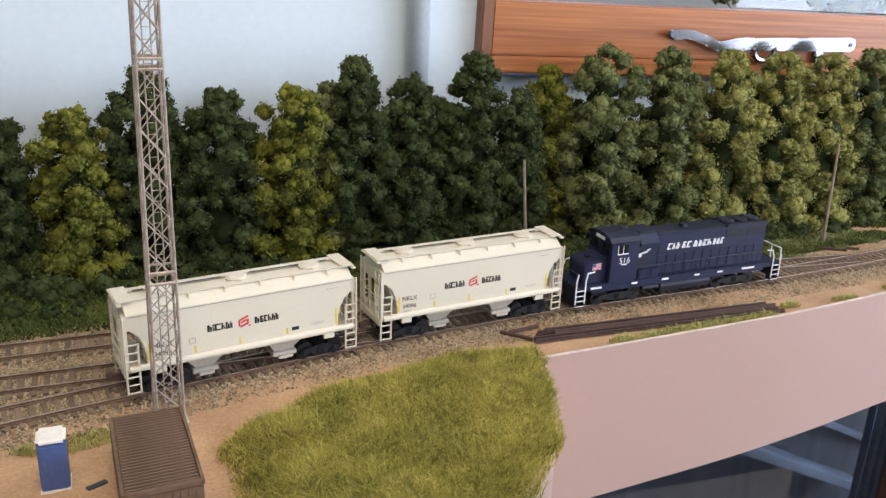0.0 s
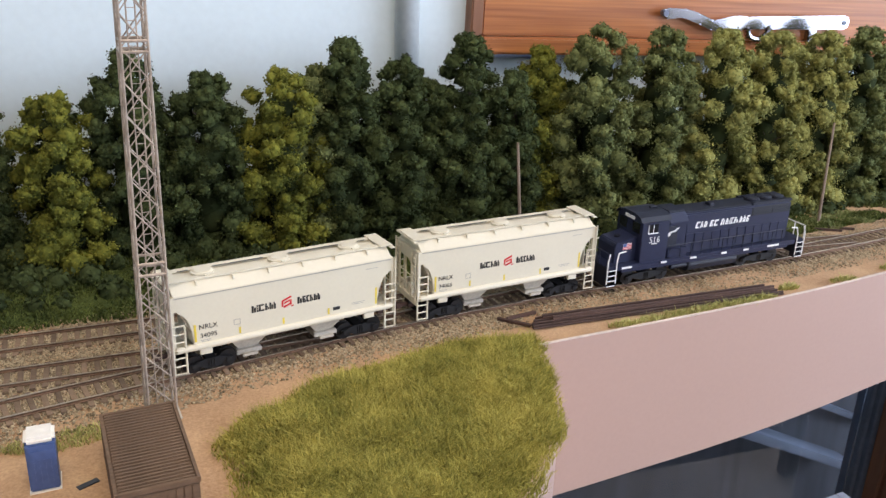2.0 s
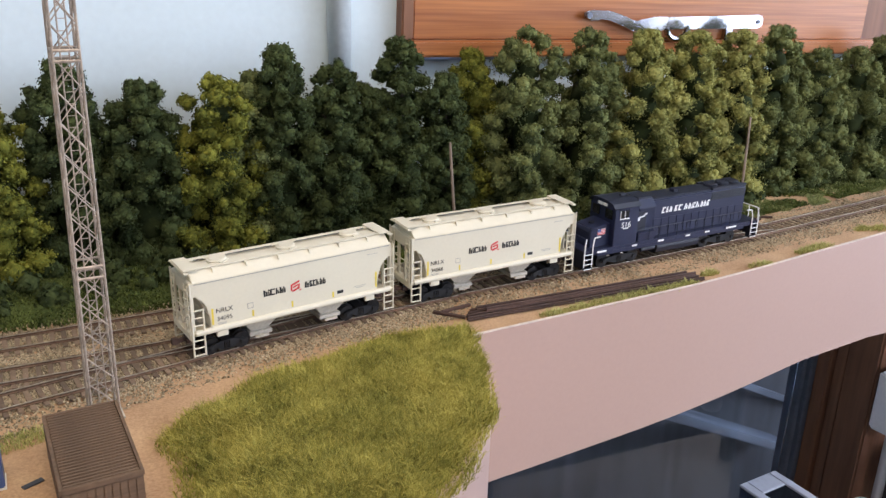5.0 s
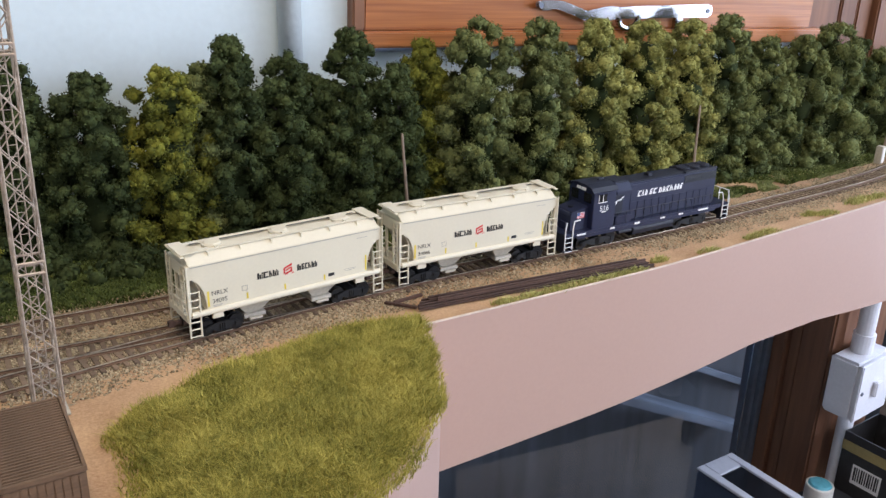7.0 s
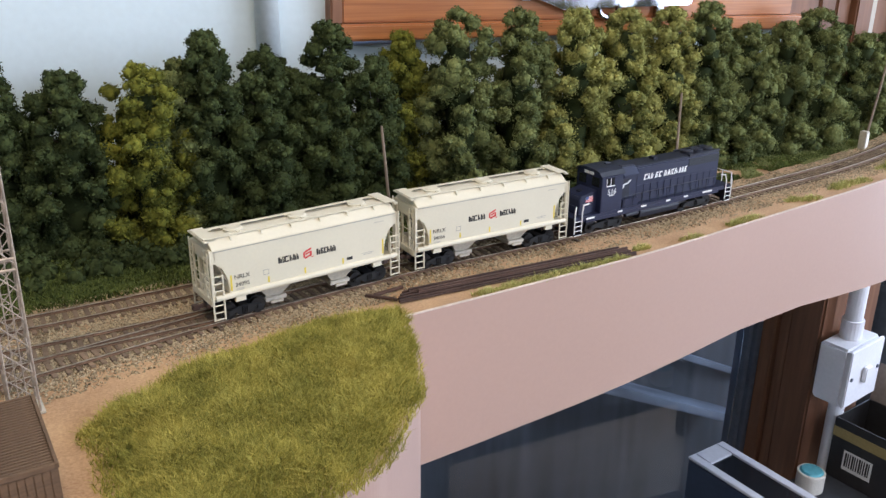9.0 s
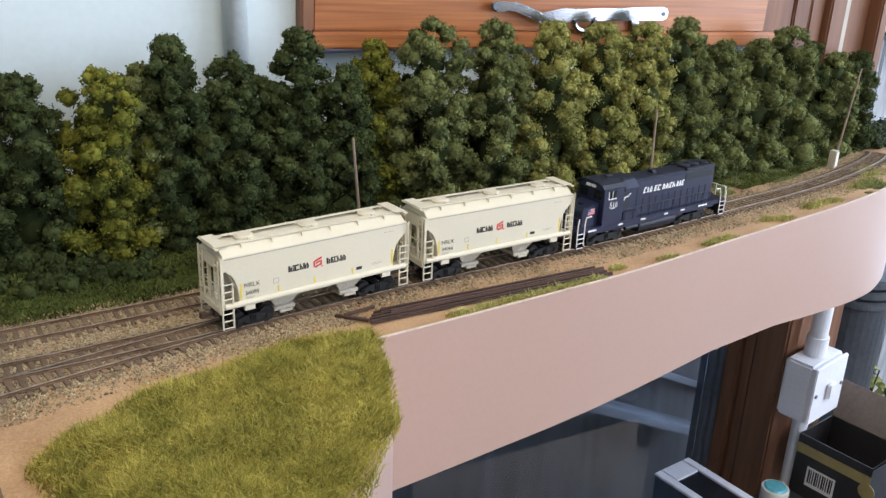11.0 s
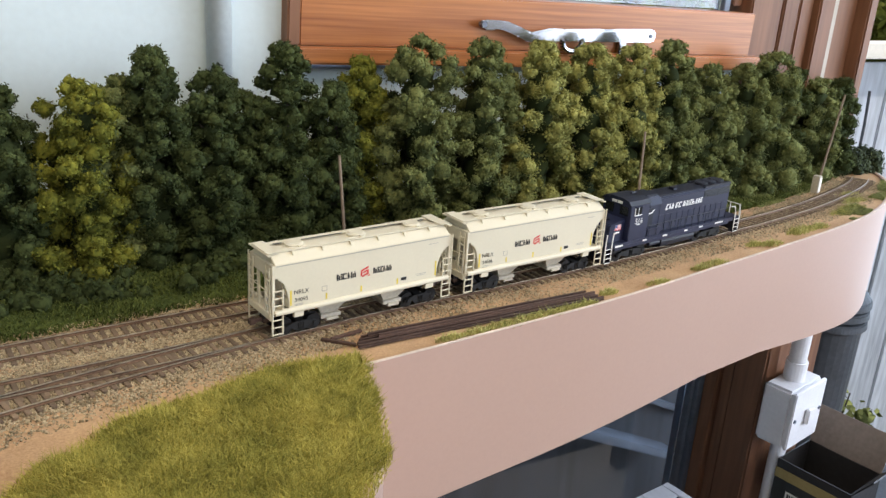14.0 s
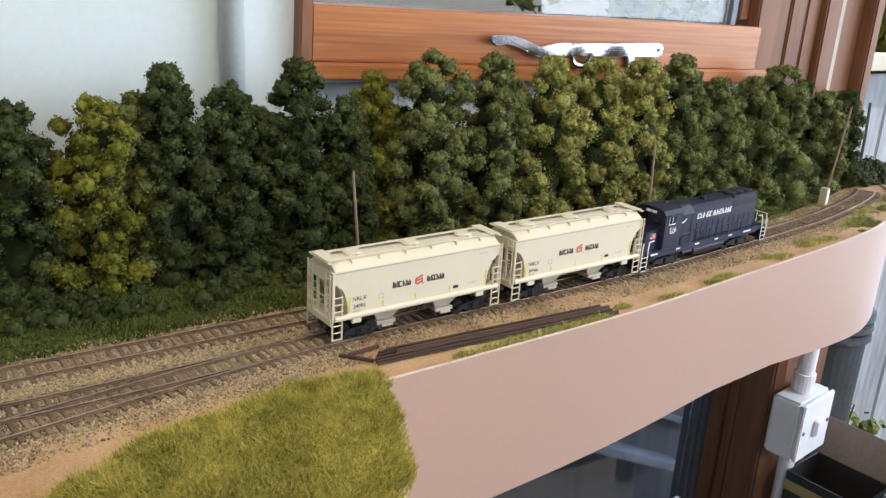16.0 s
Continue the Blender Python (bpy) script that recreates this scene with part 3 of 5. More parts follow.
def flock_place(rng):
    x = rng.uniform(0.18, 0.77)
    line = float(np.interp(x, TRAIN_LINE.p[:, 0], TRAIN_LINE.p[:, 1]))
    if x > 0.56 and rng.random() < 0.55:
        y = front_y(x) + 0.004 + rng.random() * max(line - front_y(x) - 0.032, 0.004)
        if noise.noise((x * 26, y * 26, 14)) < -0.10:
            return None
    else:
        y = line + 0.030 + rng.random() ** 1.2 * 0.075
        if noise.noise((x * 22, y * 30, 12)) < -0.02:
            return None
    if y > 0.232:
        return None
    return x, y, -0.002, 0.6 + 0.5 * noise.noise((x * 40, y * 40, 2))


blades("flock_patch", 26000, flock_place, 0.0048, 0.00042, M_FLOCK, "soft olive green flock patches beside the far track", "grass", 1.1)


def left_verge(rng):
    x, y = rng.uniform(-0.45, -0.28), rng.uniform(-0.16, -0.05)
    line = float(np.interp(x, TRAIN_LINE.p[:, 0], TRAIN_LINE.p[:, 1]))
    d = line - y
    if not 0.034 < d < 0.052 or noise.noise((x * 25, y * 25, 9)) < -0.15:
        return None
    return x, y, -0.002, 0.6


blades("verge_grass", 2600, left_verge, 0.005, 0.00035, M_TUFT, "sparse short grass beside the near track", "grass", 1.1)


# ---- trees ----
ICO = bmesh.new()
bmesh.ops.create_icosphere(ICO, subdivisions=1, radius=1)
ICO_V, ICO_F = np.array([v.co for v in ICO.verts]), np.array([[v.index for v in f.verts] for f in ICO.faces])
ICO.free()


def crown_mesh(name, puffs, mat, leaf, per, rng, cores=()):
    """Clumps of small leaves; dark cores paint the crown's inner shade. puffs are (x, y, z, radius)."""
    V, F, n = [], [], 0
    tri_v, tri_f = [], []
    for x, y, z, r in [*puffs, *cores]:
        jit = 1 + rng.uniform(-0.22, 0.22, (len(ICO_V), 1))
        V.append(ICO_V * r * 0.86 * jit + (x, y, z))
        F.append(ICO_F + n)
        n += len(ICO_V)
    quads = []
    for x, y, z, r in puffs:
        k = max(8, int(per * (r / 0.012) ** 2))
        d = rng.normal(size=(k, 3))
        d /= np.linalg.norm(d, axis=1)[:, None]
        c = d * r * (0.78 + 0.55 * rng.random((k, 1)) ** 1.8) + (x, y, z)
        nrm = d + rng.normal(size=(k, 3)) * 0.62 + (0, 0, 0.1)  # leaves lie roughly along the clump's skin
        a = np.cross(nrm, rng.normal(size=(k, 3)))
        a /= np.linalg.norm(a, axis=1)[:, None]
        b = np.cross(nrm, a)
        b /= np.linalg.norm(b, axis=1)[:, None]
        s = leaf * rng.uniform(0.55, 1.3, (k, 1))
        q = np.stack([c - a * s, c - b * s * 0.7, c + a * s, c + b * s * 0.7], 1).reshape(-1, 3)
        V.append(q)
        quads.append(np.arange(k * 4).reshape(k, 4) + n)
        n += k * 4
    verts = np.vstack(V)
    tris, quads = np.vstack(F), np.vstack(quads)
    me = bpy.data.meshes.new(name)
    me.vertices.add(len(verts))
    me.vertices.foreach_set("co", verts.ravel())
    loops = np.r_[tris.ravel(), quads.ravel()]
    me.loops.add(len(loops))
    me.loops.foreach_set("vertex_index", loops)
    starts = np.r_[np.arange(len(tris)) * 3, len(tris) * 3 + np.arange(len(quads)) * 4]
    me.polygons.add(len(starts))
    me.polygons.foreach_set("loop_start", starts)
    me.update(calc_edges=True)
    me.validate()
    me.materials.append(mat)
    me.materials.append(M_CROWN_SHADE)
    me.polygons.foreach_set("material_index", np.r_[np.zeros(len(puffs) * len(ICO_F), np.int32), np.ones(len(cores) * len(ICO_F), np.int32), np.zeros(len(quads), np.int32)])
    return me


def tree(x, y, height, radius, tone, seed, low=0.04, back=False):
    rng = np.random.default_rng(seed)
    words = {"dark": "dark green", "mid": "mid green", "yellow": "yellow-green", "olive": "olive green"}[tone]
    t = thing("tree", pose(x, y, -0.002), "model tree with dense clumpy %s foliage" % words, "tree", "trees behind the track")
    bm = bmesh.new()
    rod(bm, (0, 0, 0), (0.002, 0.001, height * 0.5), 0.0028, 7, 0.0018)
    rod(bm, (0.002, 0.001, height * 0.5), (0, 0, height * 0.9), 0.0018, 6, 0.0006)
    for k in range(7):
        a, z = rng.uniform(0, 6.28), height * rng.uniform(0.2, 0.75)
        rod(bm, (0, 0, z), (math.cos(a) * radius * 0.4, math.sin(a) * radius * 0.4, z + 0.010), 0.0010, 5, 0.0004)
    part("trunk", bm, M_BARK, t)
    puffs, cores = [], []
    for k in range(7):  # inner mass round the trunk, cores coloured as the crown's shade
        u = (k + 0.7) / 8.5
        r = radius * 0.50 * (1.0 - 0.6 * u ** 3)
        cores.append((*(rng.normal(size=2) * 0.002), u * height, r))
        puffs += [(*(rng.normal(size=2) * radius * 0.28), u * height + rng.normal() * 0.004, r * 0.62) for n in range(2)]
    count = int((20 if back else 50) * height / 0.16)
    for k in range(count):
        u = low + (1 - low) * (k + rng.random()) / count
        prof = np.interp(u, (0, 0.12, 0.5, 0.72, 0.88, 0.96, 1.0), (0.95, 1.05, 1.0, 0.90, 0.66, 0.40, 0.12))
        lump = 1 + 0.16 * math.sin(u * 17 + seed * 1.7)
        a = k * 2.399 + rng.uniform(-0.5, 0.5)
        d = radius * prof * lump * rng.uniform(0.55, 0.90)
        big = rng.uniform(0.0085, 0.0130) * (0.70 + 0.45 * (1 - u))
        c = np.array((math.cos(a) * d, math.sin(a) * d * 0.85, max(u * height - big * 0.9, big * 0.6)))
        puffs.append((*c, big * 0.88))
        for n in range(6):
            w = rng.normal(size=3)
            w[2] = abs(w[2]) * 0.9 - 0.30
            w *= big * rng.uniform(0.65, 0.98) / np.linalg.norm(w)
            puffs.append((*(c + w), rng.uniform(0.0024, 0.0052)))
    for k in range(5):
        puffs.append((*(rng.normal(size=2) * 0.0035), height - 0.0045 - 0.003 * rng.random(), 0.0042))
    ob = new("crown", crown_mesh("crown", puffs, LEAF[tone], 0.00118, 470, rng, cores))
    ob.parent = t
    return t


TREES = ((-0.50, 0.16, 0.15, 0.036, "mid"), (-0.450, 0.17, 0.128, 0.030, "dark"), (-0.402, 0.168, 0.112, 0.024, "dark"), (-0.345, 0.165, 0.128, 0.031, "yellow"), (-0.292, 0.172, 0.158, 0.030, "dark"), (-0.238, 0.165, 0.139, 0.034, "dark"),
         (-0.180, 0.163, 0.142, 0.034, "yellow"), (-0.150, 0.178, 0.142, 0.026, "mid"), (-0.129, 0.168, 0.166, 0.027, "dark"), (-0.085, 0.165, 0.147, 0.027, "dark"), (-0.056, 0.182, 0.130, 0.026, "dark"),
         (-0.026, 0.168, 0.167, 0.027, "dark"), (0.015, 0.166, 0.138, 0.019, "dark"), (0.048, 0.190, 0.155, 0.024, "yellow"), (0.094, 0.166, 0.174, 0.036, "mid"), (0.157, 0.164, 0.172, 0.036, "mid"),
         (0.219, 0.165, 0.171, 0.036, "olive"), (0.280, 0.167, 0.169, 0.035, "olive"), (0.335, 0.170, 0.168, 0.034, "olive"), (0.385, 0.172, 0.172, 0.034, "mid"), (0.448, 0.178, 0.145, 0.032, "mid"),
         (0.505, 0.180, 0.146, 0.034, "mid"), (0.560, 0.188, 0.158, 0.042, "mid"), (0.655, 0.200, 0.125, 0.034, "mid"), (0.715, 0.210, 0.122, 0.028, "dark"))
TREES += tuple((-0.52 + 0.057 * k, 0.205, 0.112 + 0.012 * (k % 3), 0.026, ("dark", "mid", "dark")[k % 3]) for k in range(22))
for n, (x, y, h, r, tone) in enumerate(TREES):
    tree(x, y, h + 0.002, r * (1.0 if r == 0.026 and y > 0.204 else 1.13), tone, 100 + n, back=y > 0.204 and h < 0.14 and r == 0.026)

# mossy ground under the trees, its dark green also carrying their shade
bm = bmesh.new()
rows = []
for x in np.arange(-0.69, 0.25, 0.008):
    y0 = float(np.interp(x, REAR_LINE.p[:, 0], REAR_LINE.p[:, 1])) + 0.024 + 0.006 * noise.noise((x * 25, 0, 0)) + 0.003 * noise.noise((x * 90, 0, 5))
    rows.append([bm.verts.new((x, y0 + (0.242 - y0) * k / 24, ground_z(x, y0 + (0.242 - y0) * k / 24) + (0.0011 if k else -0.0012))) for k in range(25)])
for a, b in zip(rows, rows[1:]):
    for k in range(24):
        bm.faces.new((a[k], b[k], b[k + 1], a[k + 1]))
tagged(part("mossy_shade_verge", bm, M_SCRUB, smooth=True), "mossy ground under the trees, its dark green also standing for their shade", "ground", kind="structure")

# low bushes at the foot of the trees
rng = np.random.default_rng(3)
puffs = []
for k in range(420):
    x = rng.uniform(-0.6, 0.72)
    y = (float(np.interp(x, REAR_LINE.p[:, 0], REAR_LINE.p[:, 1])) + 0.052 + rng.random() * 0.075) if x < 0.22 else 0.115 + (x - 0.22) * 0.17 + rng.random() * 0.03
    r = rng.uniform(0.004, 0.010)
    puffs.append((x, min(y, 0.225), r * 0.5 - 0.002, r))
ob = tagged(new("undergrowth", crown_mesh("undergrowth", puffs, LEAF["dark"], 0.0021, 170, rng)), "low green undergrowth at the foot of the trees", "bushes", kind="stuff")

# clipped hedge block at the end of the layout
puffs = [(0.772 + rng.uniform(-0.030, 0.030), 0.205 + rng.uniform(-0.014, 0.020), rng.uniform(0.003, 0.024), 0.0075) for k in range(110)]
ob = tagged(new("hedge", crown_mesh("hedge", puffs, M_HEDGE, 0.0021, 170, rng)), "dark clipped hedge at the end of the layout", "hedge")
ob.location.z = -0.002


# ---- lineside things ----
def pole(x, y, top, lean, label):
    t = thing("utility_pole", pose(x, y, -0.002), label, "pole", "wooden poles by the track")
    bm = bmesh.new()
    rod(bm, (0, 0, 0), (lean[0], lean[1], top + 0.002), 0.0015, 10, 0.0011)
    part("pole_shaft", bm, M_POLE, t, smooth=False)


pole(0.008, 0.118, 0.084, (-0.003, 0.012), "thin bare grey-brown wooden pole among the trees")
pole(0.305, 0.107, 0.089, (0.015, 0.02), "thin leaning grey-brown wooden pole by the track")
pole(0.6245, 0.152, 0.112, (0.016, 0.0), "thin leaning dark wooden pole near the hedge")
cab = thing("relay_cabinet", pose(0.6155, 0.1465, -0.002, 0, 0, 15), "small pale grey lineside cabinet beside a pole", "cabinet")
boxes("cabinet_body", [(-0.004, 0.004, -0.004, 0.004, 0, 0.021)], M_CREAM_DIM, cab, bevel=0.0006)
boxes("cabinet_door", [(-0.0033, 0.0033, -0.0046, -0.0041, 0.002, 0.019)], M_OFFWHITE, cab, bevel=0.0001)


def lattice_tower():
    t = thing("lattice_tower", pose(-0.284, -0.0765, -0.002, 0, 0.8, 8), "tall weathered grey-brown lattice radio tower", "tower")
    top, w0, w1 = 0.34, 0.0080, 0.0058

    def leg(k, z):
        a = math.radians(90 * k + 45)
        w = (w0 + (w1 - w0) * z / 0.34) * 1.25
        return Vector((math.cos(a) * w, math.sin(a) * w, z))
    for k in range(4):
        bm = bmesh.new()
        rod(bm, leg(k, 0), leg(k, top), 0.0007, 6)
        part("leg", bm, M_TOWER, t)
    z, step = 0.008, 0.0155
    while z < top - step:
        for k in range(4):
            bm = bmesh.new()
            rod(bm, leg(k, z), leg((k + 1) % 4, z + step), 0.00032, 5)
            rod(bm, leg((k + 1) % 4, z), leg(k, z + step), 0.00038, 5)
            part("cross_brace", bm, M_TOWER, t)
        z += step
    for z in (0.083, 0.089, 0.192, 0.197, 0.30):
        bm = bmesh.new()
        for k in range(4):
            rod(bm, leg(k, z), leg((k + 1) % 4, z), 0.0008, 6)
        part("ring", bm, M_TOWER, t)
    bm = bmesh.new()
    for k in range(2):
        x = -0.002 + 0.004 * k
        rod(bm, (x, -0.0015, 0.003), (x, -0.0015, top), 0.0004, 5)
    for i in range(58):
        rod(bm, (-0.002, -0.0015, 0.006 + i * 0.0057), (0.002, -0.0015, 0.006 + i * 0.0057), 0.00025, 4)
    part("ladder", bm, M_TOWER, t)
    boxes("foot", [(-0.0095, 0.0095, -0.0095, 0.0095, 0, 0.0012)], M_CREAM_DIM, t, "small concrete base", 0.0004)


lattice_tower()


def shed():
    t = thing("shed", pose(-0.290, -0.142, -0.002, 0, 0, 7), "weathered dark brown wooden shed with ribbed flat roof", "shed")
    w, d, h = 0.0172, 0.034, 0.0215
    boxes("wall", [(-w, w, -d, -d + 0.0015, 0, h), (-w, w, d - 0.0015, d, 0, h), (-w, -w + 0.0015, -d + 0.0016, d - 0.0016, 0, h), (w - 0.0015, w, -d + 0.0016, d - 0.0016, 0, h)], M_SHED, t)
    boxes("roof_deck", [(-w, w, -d, d, h + 0.0002, h + 0.001)], M_SHED, t)
    rib = mesh_of("roof_plank", (lambda b: (box(b, -w + 0.0012, w - 0.0012, -0.0009, 0.0009, 0, 0.0012), b)[1])(bmesh.new()), M_SHED, 0.0003)
    for i in range(26):
        shared("roof_plank", rib, t, pose(0, -d + 0.0027 + i * 0.00252, h + 0.001))
    boxes("roof_edge", [(-w - 0.0006, -w + 0.001, -d - 0.0006, d + 0.0006, h, h + 0.0026), (w - 0.001, w + 0.0006, -d - 0.0006, d + 0.0006, h, h + 0.0026), (-w, w, -d - 0.0006, -d + 0.001, h, h + 0.0025), (-w, w, d - 0.001, d + 0.0006, h, h + 0.0025)], M_SHED, t, "", 0.0002)
    me = mesh_of("wall_board", (lambda b: (box(b, -0.0016, 0.0016, -0.0005, 0, 0.0005, h - 0.0005), b)[1])(bmesh.new()), M_SHED, 0.0002)
    for i in range(10):
        shared("wall_board", me, t, pose(-w + 0.0018 + i * 0.00342, -d - 0.0001, 0))
    for i in range(19):
        shared("wall_board", me, t, pose(-w - 0.0001, -d + 0.0018 + i * 0.00355, 0, 0, 0, -90))


shed()


def toilet(m, label):
    t = thing("portable_toilet", m, label, "portable toilet", "portable toilets by the shed")
    boxes("cabin", [(-0.0063, 0.0063, -0.0063, 0.0063, 0.001, 0.0255)], M_BLUE, t, bevel=0.0006)
    boxes("roof", [(-0.0066, 0.0066, -0.0066, 0.0066, 0.0256, 0.0290)], M_OFFWHITE, t, "off-white plastic roof", 0.0014)
    boxes("skid", [(-0.0068, 0.0068, -0.0068, 0.0068, 0, 0.001)], M_OFFWHITE, t)
    boxes("door", [(-0.0049, 0.0049, -0.0067, -0.0064, 0.0025, 0.0235)], M_BLUE, t, bevel=0.0002)
    for i in range(4):
        boxes("door_rib", [(-0.0042 + i * 0.0024, -0.0031 + i * 0.0024, -0.0072, -0.0068, 0.005, 0.018)], M_BLUE, t, bevel=0.0001)
    boxes("vent", [(-0.0045, 0.0045, -0.0071, -0.0068, 0.0205, 0.0225)], M_BLUE, t)


toilet(pose(-0.3365, -0.126, -0.002, 0, 0, 5), "blue portable toilet with an off-white roof")
toilet(pose(-0.379, -0.118, -0.002, 0, 0, -8), "blue portable toilet with an off-white roof beside another")
boxes("ground_plate", [(-0.005, 0.005, -0.0016, 0.0016, 0, 0.0005)], M_UNDER).matrix_world = pose(-0.318, -0.132, -0.0016, 0, 0, 30)
tagged(bpy.data.objects["ground_plate"], "small flat dark piece lying on the earth", "scrap")

# stacked scrap rails by the edge
stack = [(-0.046, -0.0285, 0.158, -0.020, 0.0), (-0.043, -0.0245, 0.150, -0.0165, 0.0), (-0.040, -0.0205, 0.148, -0.0125, 0.0), (-0.036, -0.0228, 0.150, -0.0148, 0.0024), (-0.030, -0.0265, 0.156, -0.0182, 0.0024), (-0.047, -0.0325, 0.160, -0.0245, 0.0)]
for x0, y0, x1, y1, z in stack:
    bm = bmesh.new()
    L = math.hypot(x1 - x0, y1 - y0)
    prism(bm, ((-0.0014, 0), (0.0014, 0), (0.0014, 0.0005), (0.0004, 0.0009), (0.0004, 0.0016), (0.0008, 0.0017), (0.0008, 0.0023), (-0.0008, 0.0023), (-0.0008, 0.0017), (-0.0004, 0.0016), (-0.0004, 0.0009), (-0.0014, 0.0005)), "x", 0, L)
    ob = part("scrap_rail", bm, M_RUSTRAIL)
    ob.matrix_world = pose(x0, y0, z - 0.0012, 0, 0, math.degrees(math.atan2(y1 - y0, x1 - x0)))
    tagged(ob, "long rusty dark brown rail lying in a stack", "rail", "stack of old rails")
for k, (x, y, a) in enumerate(((-0.056, -0.021, -42), (-0.047, -0.0125, 12), (0.30, 0.088, -25), (0.315, 0.089, -25))):
    ob = boxes("loose_tie", [(-0.012, 0.012, -0.0014, 0.0014, 0, 0.002)], M_RUSTRAIL, None, "", 0.0003)
    ob.matrix_world = pose(x, y, -0.0015, 0, 0, a)
    tagged(ob, "loose dark brown tie lying on the ballast", "tie", "loose ties")


# ---- the train ----
def word_blocks(owner, name, x, z, widths, h, y, mat, slant=0.0, gap=0.25, label="", face=-1, z_of=None):
    """A word's worth of plain upright blocks, one a letter, raised a hair from a side wall."""
    bm = bmesh.new()
    for n, w in enumerate(widths):
        if w < 0:
            x -= w
            continue
        t = min(w * 0.46, h * 0.30)
        kind = (n * 7 + len(widths)) % 5
        bars = [(0, t, 0, h)]
        if kind in (0, 3):
            bars += [(t, w, 0, h * 0.22), (t, w, h * 0.78, h)]
        if kind in (1, 4):
            bars += [(w - t, w, 0, h * 0.72), (t, w - t, h * 0.72, h * 0.95)]
        if kind in (2, 3):
            bars += [(t, w * 0.8, h * 0.40, h * 0.60), (w * 0.6, w, h * 0.05, h * 0.38)]
        for a, b, c, d in bars:
            if b - a > 1e-5:
                v = [(x + a + slant * c, z + c), (x + b + slant * c, z + c), (x + b + slant * d, z + d), (x + a + slant * d, z + d)]
                bm.faces.new([bm.verts.new((u, y, q)) for u, q in v])
        x += w * (1 + gap)
    ob = part(name, bm, mat, owner, label)
    return ob


def text_on(owner, name, body, x, z, size, y, mat, label):
    cu = bpy.data.curves.new(name, "FONT")
    cu.body, cu.size, cu.align_x, cu.extrude = body, size, "CENTER", 0.00003
    ob = new(name, cu)
    dg = bpy.context.evaluated_depsgraph_get()
    me = bpy.data.meshes.new_from_object(ob.evaluated_get(dg))
    bpy.data.objects.remove(ob)
    me.materials.clear()
    me.materials.append(mat)
    ob = new(name, me)
    ob.parent, ob.matrix_basis = owner, pose(x, y, z, 90, 0, 0)
    return tagged(ob, label)


def wheelset(truck, x, r):
    bm = bmesh.new()
    for s in (-1, 1):
        y = s * GAUGE / 2
        rod(bm, (0, y - 0.0013, 0), (0, y + 0.0013, 0), r, 20)
        rod(bm, (0, y - s * 0.0020, 0), (0, y - s * 0.0013, 0), r * 1.12, 20)
        rod(bm, (0, y + s * 0.0013, 0), (0, y + s * 0.0019, 0), r * 0.35, 10)
        for k in range(2):
            a = k * math.pi
            box(bm, *sorted((r * 0.45 * math.cos(a) - 0.0005, r * 0.45 * math.cos(a) + 0.0005)), *sorted((y + s * 0.0013, y + s * 0.0016)), -0.0005, 0.0005)
    rod(bm, (0, -GAUGE / 2, 0), (0, GAUGE / 2, 0), r * 0.25, 10)
    ob = part("wheelset", bm, M_WHEEL, truck, "dark steel wheels on an axle")
    ob.location = (x, 0, r)
    return ob


WHEELS = []


def truck(owner, x, r, base, long=0.0105):
    """A truck with two wheelsets, its origin under its pivot."""
    bm = bmesh.new()
    for s in (-1, 1):
        y = s * (GAUGE / 2 + 0.0030)
        prism(bm, ((-base - 0.003, r + 0.0012), (-base + 0.002, r + 0.0025), (-0.003, r + 0.0035), (0.003, r + 0.0035), (base - 0.002, r + 0.0025), (base + 0.003, r + 0.0012), (base + 0.003, r - 0.001), (base - 0.003, r - 0.0005), (0.004, r - 0.0028), (-0.004, r - 0.0028), (-base + 0.003, r - 0.0005), (-base - 0.003, r - 0.001)), "y", y - 0.0007, y + 0.0007)
        for k in (-1, 0, 1):
            rod(bm, (k * 0.0016, y - s * 0.0001 + s * 0.0008, r - 0.0024), (k * 0.0016, y + s * 0.0008, r + 0.0028), 0.0006, 8)
        for k in (-1, 1):
            box(bm, k * base - 0.0016, k * base + 0.0016, *sorted((y + s * 0.0007, y + s * 0.0015)), r - 0.0014, r + 0.0016)
    box(bm, -0.003, 0.003, -GAUGE / 2 - 0.0025, GAUGE / 2 + 0.0025, r + 0.0005, r + 0.003)
    t = part("truck", bm, M_BLACK, owner, "black truck with side frames", 0.00015)
    t.location.x = x
    for k in (-1, 1):
        WHEELS.append((wheelset(t, k * base, r), r))
    return t


def coupler(owner, x, s):
    bm = bmesh.new()
    box(bm, *sorted((x, x + s * 0.006)), -0.0012, 0.0012, 0.0085, 0.0108)
    box(bm, *sorted((x + s * 0.0055, x + s * 0.0095)), -0.0020, 0.0016, 0.0078, 0.0116)
    box(bm, *sorted((x - s * 0.003, x + s * 0.001)), -0.0028, 0.0028, 0.0075, 0.0125)
    part("coupler", bm, M_RUSTRAIL, owner, "rusty knuckle coupler", 0.0003)


HALF_W = 0.0162


